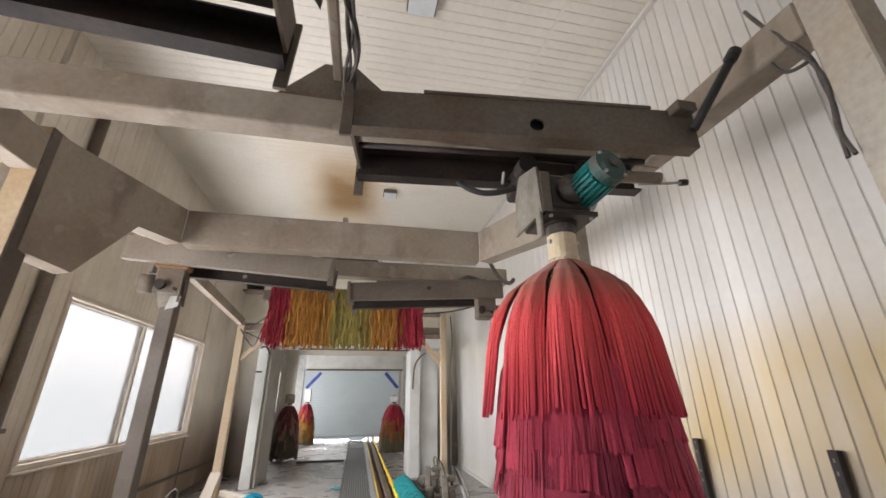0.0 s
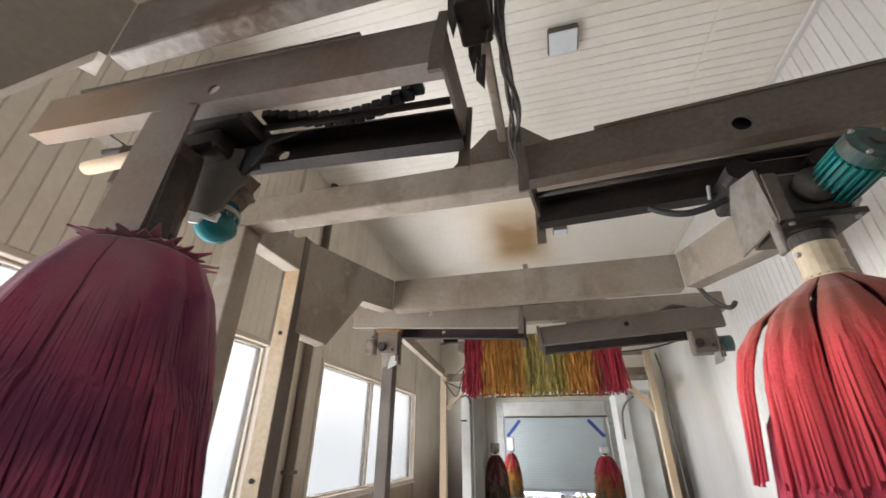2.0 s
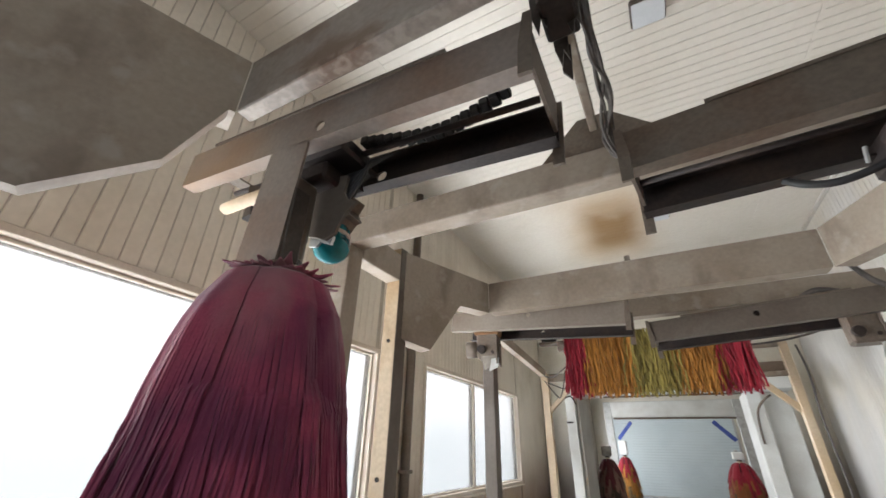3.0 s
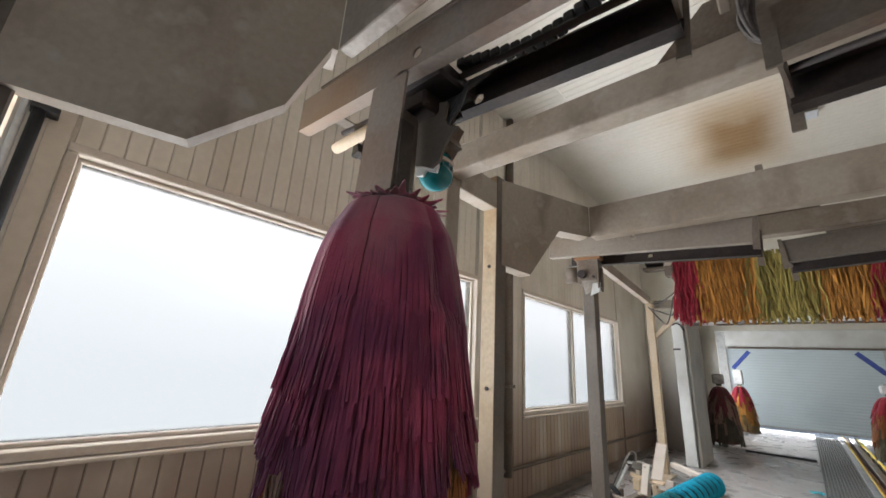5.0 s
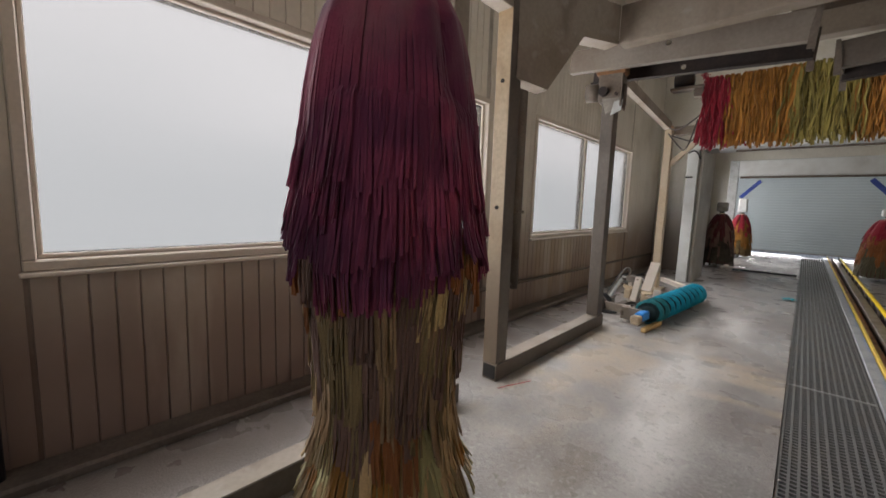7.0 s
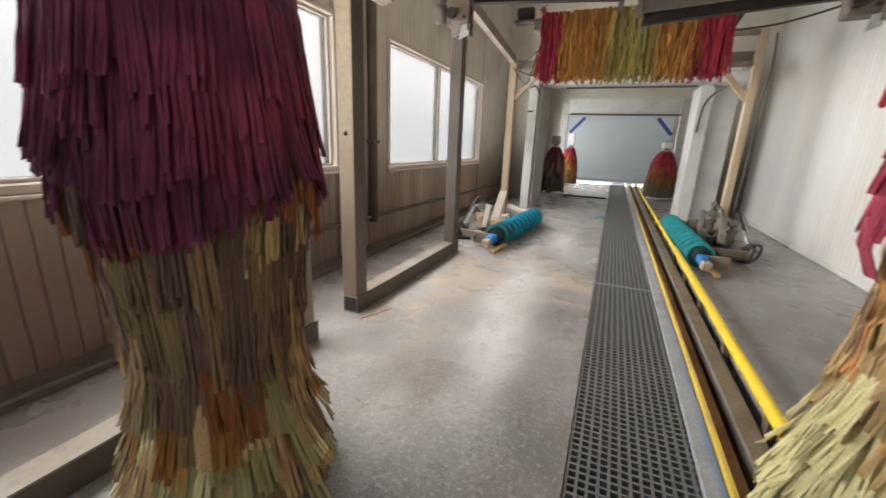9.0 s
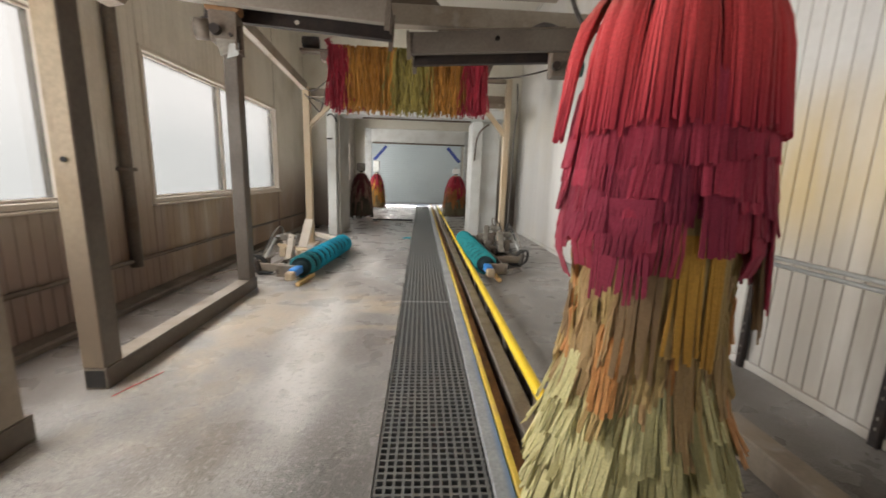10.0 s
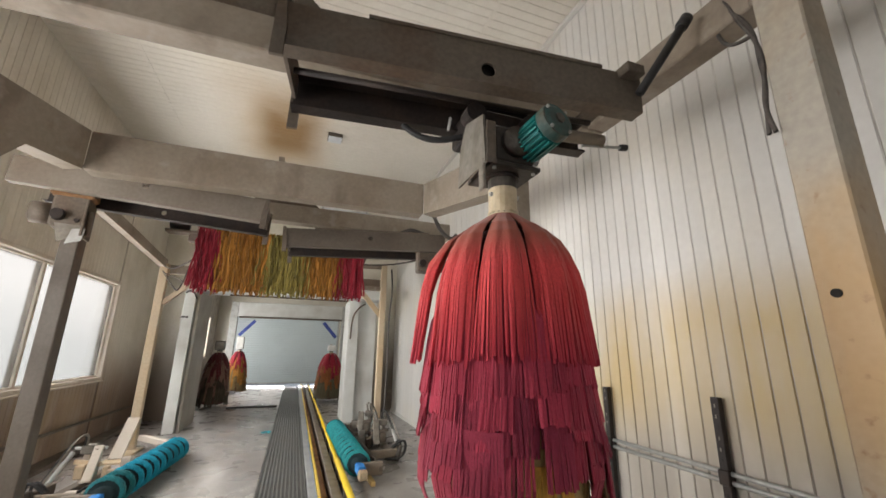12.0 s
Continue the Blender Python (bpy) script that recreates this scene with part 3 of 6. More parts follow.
def window(name, w, mullions, label):
    y0, y1, z0, z1 = w
    ob = thing(name, pose(XL, 0, 0), label, "window", kind="structure")
    c = 0.045
    fr = bmesh.new()
    for a, b, d, e in ((y0, y1, z1 - c, z1), (y0, y1, z0, z0 + c), (y0, y0 + c, z0 + c, z1 - c), (y1 - c, y1, z0 + c, z1 - c)):
        add_box(fr, -0.20, 0.028, a, b, d, e, bevel=0.006)
    part("window_frame", fr, TRIM, ob)
    sash = bmesh.new()
    s = 0.02
    a0, a1, b0, b1 = y0 + c, y1 - c, z0 + c, z1 - c
    for a, b, d, e in ((a0, a1, b1 - s, b1), (a0, a1, b0, b0 + s), (a0, a0 + s, b0 + s, b1 - s), (a1 - s, a1, b0 + s, b1 - s)):
        add_box(sash, -0.10, -0.022, a, b, d, e, bevel=0.004)
    part("sash", sash, TRIM, ob)
    part("window_sill", box(-0.03, 0.05, y0 - 0.01, y1 + 0.01, z0 - 0.022, z0 - 0.001, bevel=0.005), TRIM, ob)
    cuts = [a0 + s] + [y for y in mullions] + [a1 - s]
    for y in mullions:
        part("mullion", box(-0.10, -0.02, y - 0.022, y + 0.022, b0 + s, b1 - s, bevel=0.004), TRIM, ob)
    for p, q in zip(cuts, cuts[1:]):
        pane = part("pane", box(-0.050, -0.044, p, q, b0 + s, b1 - s), glass, ob)
        pane.visible_shadow = False
    return ob


window("window_1", W1, [], "wide frosted window with moulded cream casing")
window("window_2", W2, [5.90], "two-light frosted window with moulded cream casing")
window("window_3", WF, [13.2], "frosted window lighting the far bay")
for y0, y1 in ((0.494, W1[0] - 0.001), (W1[1] + 0.001, 3.668), (4.386, W2[0] - 0.001), (W2[1] + 0.001, 7.742)):
    jamb = part("trim", box(XL - 0.002, XL + 0.009, y0, y1, 0.046, ZC - 0.004, bevel=0.002), WALL_L)
    tagged(jamb, "flat cream trim board beside a window", "trim", kind="structure")
backdrop = mesh_object("backdrop", [(XL - 3.5, Y0 - 6, -0.25), (XL - 3.5, YD + 6, -0.25), (XL - 3.5, YD + 6, 7), (XL - 3.5, Y0 - 6, 7)], [(0, 1, 2, 3)], glow)
tagged(backdrop, "bright hazy white daylight outside the windows", "backdrop", kind="structure")

# exit roller door
door = thing("door_1", pose(0, YD, 0), "pale blue-grey steel roller door, slightly raised", "door", kind="structure")
slat = bpy.data.meshes.new("slat")
sv = [(-1.80, 0.02, 0), (1.55, 0.02, 0), (1.55, 0.015, 0.037), (-1.80, 0.015, 0.037), (-1.80, 0.02, 0.074), (1.55, 0.02, 0.074)]
slat.from_pydata(sv, [], [(0, 1, 2, 3), (3, 2, 5, 4)])
slat.materials.append(DOOR)
for k in range(35):
    o = new("slat", slat)
    o.parent = door
    o.matrix_basis = pose(0, 0, 0.12 + k * 0.076)
part("bottom_bar", box(-1.80, 1.55, -0.02, 0.03, 0.08, 0.12, bevel=0.004), GALV, door)
for x in (-1.84, 1.55):
    part("guide_rail", box(x, x + 0.05, -0.03, 0.05, 0.0, 2.75), GALV, door)

# ---- conveyor trench ----
grating = thing("drain_grating", pose(GX0, 0, 0), "long grey moulded square-mesh drain grating in the floor", "grating")
cell = (GX1 - GX0) / 12.5


def bars(lo, hi, across):
    """Joined bars of the mesh between two y values."""
    v, f = [], []

    def bar(x0, x1, y0, y1):
        n = len(v)
        v.extend([(x0, y0, -0.006), (x1, y0, -0.006), (x1, y1, -0.006), (x0, y1, -0.006),
                  (x0, y0, -0.035), (x1, y0, -0.035), (x1, y1, -0.035), (x0, y1, -0.035)])
        f.extend([(n, n + 1, n + 2, n + 3), (n, n + 4, n + 5, n + 1), (n + 1, n + 5, n + 6, n + 2), (n + 2, n + 6, n + 7, n + 3), (n + 3, n + 7, n + 4, n)])
    w = GX1 - GX0
    if across:
        y = lo
        while y < hi:
            bar(0.0, w, y, y + 0.0105)
            y += cell
    else:
        x = 0.0
        while x < w + 0.001:
            bar(x, min(w, x + 0.0105), lo, hi)
            x += cell
    return v, f


yy = -1.0
for y1 in (1.05, 4.205, 7.3, 10.4, 15.5):
    v, f = bars(yy, y1 - 0.006, True)
    v2, f2 = bars(yy, y1 - 0.006, False)
    f += [tuple(i + len(v) for i in q) for q in f2]
    v = v + [(a, b, c + 0.001) for a, b, c in v2]
    mesh_object("grating_panel", v, f, GRATE, grating)
    yy = y1
part("joint_strip", box(0.008, GX1 - GX0 - 0.008, 4.199, 4.206, -0.02, -0.003), GALV, grating)
part("pit_floor", box(0.0, GX1 - GX0, -1.0, 15.5, -0.239, -0.2), PIT, grating)

conveyor = thing("conveyor", pose(0, 0, 0), "rusty steel conveyor track with yellow edges sunk in the floor", "conveyor")
part("edge_angle", box(KX1 + 0.001, KX1 + 0.024, -1.2, YD + 0.8, -0.2, 0.012, bevel=0.003), YELLOW_W, conveyor, "thin yellow painted edge strip")
part("track_plate", box(KX1 + 0.025, KX1 + 0.085, -1.2, YD + 0.8, -0.13, -0.03, bevel=0.004), RUST, conveyor)
part("rail", box(0.585, 0.678, -1.2, YD + 0.8, -0.12, -0.004, bevel=0.006), RAIL, conveyor, "worn steel centre rail")
part("slot", box(KX1 + 0.086, 0.584, -1.2, YD + 0.8, -0.23, -0.16), PIT, conveyor)
part("slot", box(0.679, TX1 - 0.002, -1.2, YD + 0.8, -0.23, -0.10), PIT, conveyor)
guide = thing("guide_rail", pose(0, 0, 0), "bright yellow tubular tyre guide rail beside the conveyor", "rail")
bm = bmesh.new()
add_rod(bm, (0.705, -1.0, 0.085), (0.705, 5.6, 0.085), 0.03, 14)
part("tube", bm, YELLOW, guide, smooth=True)
bm = bmesh.new()
add_rod(bm, (0.705, 5.6, 0.075), (0.70, 15.2, 0.06), 0.022, 12)
part("tube", bm, YELLOW, guide, smooth=True)
for y in np.arange(-0.5, 15, 0.75):
    part("foot", box(0.69, 0.72, y, y + 0.05, -0.10, 0.08), RAIL, guide)

# ---- wrap-around machine frames ----
PX0, PX1 = -1.615, -1.50                # left posts
MX = -0.09                              # centre line of the bowed portals


# flat dark disc on the surface: the hole's inner shade as colour
def disc(parent, at, normal, r, mat=PIT, name="bolt_hole", depth=0.006):
    at, nrm = Vector(at), Vector(normal).normalized()
    return part(name, rod(at - nrm * 0.004, at + nrm * depth, r, 14), mat, parent)


def shade_lane_side(ob, mat, axis, sign):
    """Gives the faces towards the wash lane a darker steel: their shade is painted on."""
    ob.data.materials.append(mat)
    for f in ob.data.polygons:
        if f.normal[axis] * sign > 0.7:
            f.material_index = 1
    return ob


def bowed_portal(oy, dz, label, corner=(0.24, 1.93), rise=(0.52, 2.318), depth=0.12, beam=STEEL, plate=0.115):
    ob = thing("bowed_portal", pose(MX, oy, 0), label, "steel frame", "portal frames")
    zt, zb = 2.576 + dz, 2.32 + dz
    for s in (1, -1):
        def X(x):
            return s * (x - MX)
        x0, x1 = sorted((X(PX0), X(PX1)))
        shade_lane_side(part("post", box(x0, x1, 2.68, 2.80, 0.118, 2.62 + dz, bevel=0.006), STEEL_F if s > 0 else STEEL, ob, "tan painted box post"), POST, 0, s)
        a = Vector((X(PX1), 2.74, 0))
        b = Vector((X(-1.17), 3.5, 0))
        d = (b - a).normalized()
        L = (b - a).length
        out = Vector((-s * d.y, s * d.x, 0)) if s > 0 else Vector((-s * d.y, s * d.x, 0))
        if out.x * s > 0:
            out = -out
        m = Matrix((d, out, Vector((0, 0, 1)))).transposed().to_4x4()
        m.translation = a
        part("diagonal_beam", prism([(0.0, zb - 0.02), (L, zb), (L, zt), (0, zt + 0.03)], 0.12, m), STEEL, ob)
        if s < 0 and dz == 0:
            continue
        m2 = m.copy()
        m2.translation = a - out * 0.004
        part("gusset", prism([(0.0, corner[1] + 0.04), corner, rise, (L - 0.02, zb - 0.002), (0.0, zb - 0.022)] if rise[1] < zb - 0.05 else [(0.0, corner[1] + 0.04), corner, rise, (0.0, zb - 0.022)], plate, m2), STEEL, ob)
        for z in (1.162, 1.948):
            disc(ob, (X(-1.557), 2.68, z), (0, -1, 0), 0.013)
        disc(ob, (X(-1.535), 2.68, 2.53 + dz), (0, -1, 0), 0.032)
    xa = -1.17 - MX
    part("cross_beam", box(xa + 0.002, -xa - 0.002, 3.5, 3.5 + depth, zb, zt, bevel=0.005), beam, ob)
    return ob


bowed_portal(0.0, 0.0, "tan and grey steel portal with bowed cross beam")
bowed_portal(-2.36, 0.06, "grey steel portal with bowed cross beam and deep gussets", (0.45, 1.885), (0.69, 2.094), 0.06, STEEL_P, 0.055)


def straight_portal(oy, label, right_x, right_post, post_mat):
    ob = thing("straight_portal", pose(0, oy, 0), label, "steel frame", "portal frames")
    part("post", box(PX0, PX1, 0, 0.12, 0.118, 2.409, bevel=0.006), post_mat, ob)
    if right_post:
        part("post", box(right_x, right_x + 0.115, 0, 0.12, 0.118, 2.409, bevel=0.006), STEEL, ob)
    part("cross_beam", box(PX0, right_x + 0.115, 0, 0.12, 2.41, 2.575, bevel=0.006), STEEL, ob)
    part("gusset", prism([(-0.36, 2.576), (-0.15, 2.80), (0.0, 2.80), (0.24, 2.576)], 0.012, pose(0, 0.03, 0)), STEEL_D, ob)
    return ob


straight_portal(2.15, "grey steel portal carrying the first brush arms", 1.45, False, STEEL)
straight_portal(4.405, "grey steel portal carrying the second brush arms", 1.45, False, POST)

for x0, x1, y0, y1 in ((PX0 - 0.002, PX1 + 0.002, 2.683, 4.56), (PX0 - 0.002, PX1 + 0.002, -0.6, 2.30), (1.448, 1.567, 1.21, 2.29)):
    ob = thing("floor_sill", pose((x0 + x1) / 2, y0, 0), "square steel sill tube on the floor under the posts", "sill", "floor sills")
    w = (x1 - x0) / 2
    shade_lane_side(part("tube", box(-w, w, 0, y1 - y0, 0, 0.117, bevel=0.005), STEEL, ob), POST, 0, 1)
    # dark plate on the tube end, painted as its unlit inside
    part("open_end", box(-w + 0.012, w - 0.012, -0.003, 0.01, 0.012, 0.105), PIT, ob)

ob = thing("side_gantry", pose(1.45, 1.23, 0), "tan rust-stained steel post with a short side beam", "steel frame")
part("post", box(0, 0.12, 0, 0.12, 0.118, 2.56, bevel=0.006), STEEL_R, ob)
part("side_beam", box(0.0, 0.115, 0.121, 0.919, 2.41, 2.555, bevel=0.006), STEEL, ob)
disc(ob, (0.0, 0.075, 1.45), (-1, 0, 0), 0.012)
ob = thing("linking_girder", pose(PX0, 2.271, 2.36), "short grey steel beam linking two portal posts", "beam")
part("beam", box(0.0, 0.115, 0, 0.408, 0, 0.20, bevel=0.006), STEEL, ob)


# ---- brush arms ----
def web(L, h, holes, y, t, s):
    """A plate in the x-z plane with round holes, L long (along s * x) and h high."""
    bm = bmesh.new()
    loops = [[(0, 0), (s * L, 0), (s * L, h), (0, h)]]
    for x, z, r in holes:
        loops.append([(s * x + r * math.cos(2 * math.pi * k / 18), z + r * math.sin(2 * math.pi * k / 18)) for k in range(18)])
    edges = []
    for lp in loops:
        vs = [bm.verts.new((x, y, z)) for x, z in lp]
        edges += [bm.edges.new((vs[k], vs[(k + 1) % len(vs)])) for k in range(len(vs))]
    bmesh.ops.triangle_fill(bm, edges=edges, use_beauty=True, use_dissolve=False)
    r = bmesh.ops.extrude_face_region(bm, geom=bm.faces[:])
    bmesh.ops.translate(bm, vec=(0, t, 0), verts=[q for q in r["geom"] if isinstance(q, bmesh.types.BMVert)])
    return bm


def brush_arm(m, L, s, label, hole, gap=0.33, h=0.17, front=STEEL_D, rear=STEEL_B, rear_h=0.14, rear_hole=None):
    ob = thing("brush_gantry", m, label, "brush arm", "brush arms")

    def bx(x0, x1, *rest, **kw):
        return box(min(s * x0, s * x1), max(s * x0, s * x1), *rest, **kw)
    ch = part("front_channel", web(L, h, [hole], 0.0, 0.008, s), front, ob)
    part("flange", bx(0.001, L - 0.001, 0.008, 0.06, 0, 0.008), front, ch)
    part("flange", bx(0.001, L - 0.001, 0.008, 0.06, h - 0.008, h), front, ch)
    ch = part("rear_channel", web(L - 0.06, rear_h, [rear_hole] if rear_hole else [], gap, 0.008, s), rear, ob)
    ch.location.z = -0.02
    part("flange", bx(0.001, L - 0.061, gap - 0.05, gap, 0, 0.008), rear, ch)
    part("flange", bx(0.001, L - 0.061, gap - 0.05, gap, rear_h - 0.008, rear_h), rear, ch)
    part("cap_strip", bx(0.26, L - 0.16, -0.006, 0.062, h, h + 0.012), STEEL_D, ob)
    part("slide_rod", rod((s * 0.02, gap * 0.55, 0.05), (s * (L - 0.1), gap * 0.55, 0.05), 0.012, 10), STEEL_B, ob, smooth=True)
    part("tie_plate", bx(0.0, 0.012, 0.009, gap - 0.01, 0.03, h - 0.01), STEEL_D, ob)
    part("tie_plate", bx(L - 0.10, L - 0.02, 0.062, gap - 0.052, 0.13, 0.138), STEEL_D, ob)
    # black plate added behind the hole so that it looks dark
    if rear_hole is None or front is STEEL:
        part("stiffener", bx(hole[0] - 0.06, hole[0] + 0.06, 0.035, 0.041, 0.03, h - 0.02), STEEL_B, ob)
    for yy, drop in ((gap + 0.012, 0.08), (-0.016, 0.05)):
        o = [(-0.012, -drop), (0.025, -drop), (0.025, 0.06), (0.012, h + 0.01), (-0.012, h + 0.01)]
        part("hanger_plate", prism([(s * x, z) for x, z in o], 0.012, pose(0, yy, 0)), STEEL_D, ob)
    return ob


brush_arm(pose(0.0, 1.80, 2.175, 0, 1.6, -7.3), 1.26, 1, "dark greasy steel brush arm with twin channels", (0.666, 0.052, 0.026), h=0.155)
brush_arm(pose(-0.17, 1.30, 2.235, 0, 4.0, 0), 1.57, -1, "rusty tan steel brush arm with twin channels", (0.752, 0.056, 0.022), front=STEEL_A, rear_hole=(0.724, 0.073, 0.024))
brush_arm(pose(-0.156, 3.69, 2.165, 0, 3.6, 0), 1.46, -1, "grey steel brush arm without a brush", (0.754, 0.113, 0.02), front=STEEL_M, rear_hole=(0.72, 0.06, 0.018))
brush_arm(pose(-0.04, 4.36, 2.165, 0, -1.8, -7), 1.48, 1, "grey steel brush arm without a brush", (0.76, 0.105, 0.022), front=POST)

# swing hanger between the portals
for oy, lab in ((0.0, "black greasy pivot hanger with bundled hoses"), (2.30, "black steel pivot hanger between portals")):
    ob = thing("arm_hanger", pose(-0.08, 1.2 + oy, 0), lab, "hanger", "arm hangers")
    bm = bmesh.new()
    tube_between(bm, (0, 0.06, 2.62), (0.0, 0.95, 2.70), 0.04, 0.045)
    part("bar", bm, STEEL, ob)
    part("pivot_block", box(-0.05, 0.045, 0.08, 0.22, 2.42, 2.595, bevel=0.008), STEEL_B, ob)
    for px, py, tilt in ((-0.055, 0.13, 8), (0.03, 0.17, -10), (-0.02, 0.26, 4)):
        part("torn_plate", prism([(-0.02, 2.44), (-0.005, 2.36), (0.006, 2.43), (0.02, 2.38), (0.026, 2.60), (-0.022, 2.60)], 0.006, pose(px, py, 0, 0, 0, tilt)), GREASE, ob)
    part("pivot_plate", prism([(-0.045, 2.47), (-0.02, 2.43), (0.0, 2.48), (0.01, 2.596), (-0.05, 2.596)], 0.010, pose(0, 0.10, 0)), STEEL_B, ob)
    part("pivot_plate", prism([(-0.04, 2.50), (-0.012, 2.45), (0.0, 2.62), (-0.035, 2.62)], 0.010, pose(0, 0.40, 0)), STEEL_B, ob)


# ---- cloth brushes ----
class Strips:
    """Collects ribbons of cloth, single or side by side in slit panels."""

    def __init__(self):
        self.v, self.f = [], []

    def add(self, path, width, thick):
        """path: list of (point, side vector, outward vector); width: list or number."""
        n = len(self.v)
        k = len(path)
        for i, (p, s, o) in enumerate(path):
            w = width[i] if isinstance(width, (list, tuple)) else width
            for a, b in ((-1, -1), (1, -1), (1, 1), (-1, 1)):
                self.v.append((p[0] + s[0] * a * w / 2 + o[0] * b * thick / 2, p[1] + s[1] * a * w / 2 + o[1] * b * thick / 2, p[2] + s[2] * a * w / 2 + o[2] * b * thick / 2))
        for i in range(k - 1):
            a = n + 4 * i
            for j in range(4):
                self.f.append((a + j, a + (j + 1) % 4, a + 4 + (j + 1) % 4, a + 4 + j))
        self.f.append((n + 3, n + 2, n + 1, n))
        e = n + 4 * (k - 1)
        self.f.append((e, e + 1, e + 2, e + 3))

    def panel(self, strips, thick, joined=1):
        """A sheet slit into strips: each strip is a list of rings (left, right, outward); the first rings are one cloth."""
        count, rings = len(strips), len(strips[0])

        def put(p, o):
            self.v.append((p[0] - o[0] * thick / 2, p[1] - o[1] * thick / 2, p[2] - o[2] * thick / 2))
            self.v.append((p[0] + o[0] * thick / 2, p[1] + o[1] * thick / 2, p[2] + o[2] * thick / 2))
            return len(self.v) - 2
        shared = []
        for r in range(joined):
            row = []
            for k in range(count + 1):
                if k == 0:
                    row.append(put(strips[0][r][0], strips[0][r][2]))
                elif k == count:
                    row.append(put(strips[-1][r][1], strips[-1][r][2]))
                else:
                    a, b = strips[k - 1][r][1], strips[k][r][0]
                    row.append(put([(a[i] + b[i]) / 2 for i in range(3)], strips[k][r][2]))
            shared.append(row)
        for k in range(count):
            ids = []
            for r in range(rings):
                if r < joined:
                    ids.append((shared[r][k], shared[r][k + 1]))
                else:
                    le, ri, o = strips[k][r]
                    ids.append((put(le, o), put(ri, o)))
            for r in range(rings - 1):
                (a, b), (c, d) = ids[r], ids[r + 1]
                self.f.append((a, b, d, c))
                self.f.append((b + 1, a + 1, c + 1, d + 1))
                if r >= joined - 1 or k == 0:
                    self.f.append((a + 1, a, c, c + 1))
                if r >= joined - 1 or k == count - 1:
                    self.f.append((b, b + 1, d + 1, d))
            a, b = ids[-1]
            self.f.append((a, b, b + 1, a + 1))

    def make(self, name, mat, parent, label="", kind="stuff", smooth=False):
        ob = mesh_object(name, self.v, self.f, mat, parent, smooth)
        if label:
            tagged(ob, label)
        if kind:
            tagged(ob, kind=kind)
        return ob


def interp(prof, z):
    for (z0, r0), (z1, r1) in zip(prof, prof[1:]):
        if z1 <= z <= z0:
            return r0 + (r1 - r0) * (z0 - z) / (z0 - z1)
    return prof[-1][1] if z < prof[-1][0] else prof[0][1]


def fringe(rng, prof, z0, z1, mats, width, panel, lay, jitter, flare, skip=0.0, ragged=0.012, wobble=0.006, thick=0.0035):
    """One tier of hanging cloth round a brush: slit panels of uneven length. Returns a collection for each cloth."""
    out = {}
    r = interp(prof, z1) + lay
    total = max(8, int(2 * math.pi * r / width))
    i = rng.randint(0, 5)
    end = i + total
    step = 2 * math.pi / total
    while i < end:
        n = min(max(2, panel + rng.randint(-2, 2)), end - i)
        mat = rng.choice(mats)
        drop, stand, lean = rng.uniform(-jitter, jitter), rng.uniform(-0.005, 0.009), rng.uniform(-0.03, 0.03)
        fl = flare * rng.uniform(0.4, 1.3)
        if rng.random() >= skip:
            strips = []
            for k in range(n):
                a = (i + k + 0.5) * step
                zb = z1 + drop + rng.uniform(-ragged, ragged)
                sway, cut = rng.uniform(-wobble, wobble), 0.5 * width * rng.uniform(0.86, 1.0)
                rings = []
                for q in range(6):
                    t = q / 5
                    z = z0 + (zb - z0) * t
                    rr = interp(prof, z) + lay + stand * t - 0.05 * max(0.0, 1 - t / 0.4) + fl * t * t + rng.uniform(-wobble, wobble) * 0.6 * t
                    b = a + (sway * t * t + lean * t * t * 0.5) / max(rr, 0.1)
                    cx, cy = math.cos(b), math.sin(b)
                    w = cut * (rr / r if t < 0.3 else 1.0)
                    tw = rng.uniform(-1, 1) * wobble * 0.5 * t
                    rings.append(((cx * (rr + tw) + cy * w, cy * (rr + tw) - cx * w, z), (cx * (rr - tw) - cy * w, cy * (rr - tw) + cx * w, z), (cx, cy, 0)))
                strips.append(rings)
            out.setdefault(mat.name, (Strips(), mat))[0].panel(strips, thick)
        i += n
    return [out[k] for k in sorted(out)]


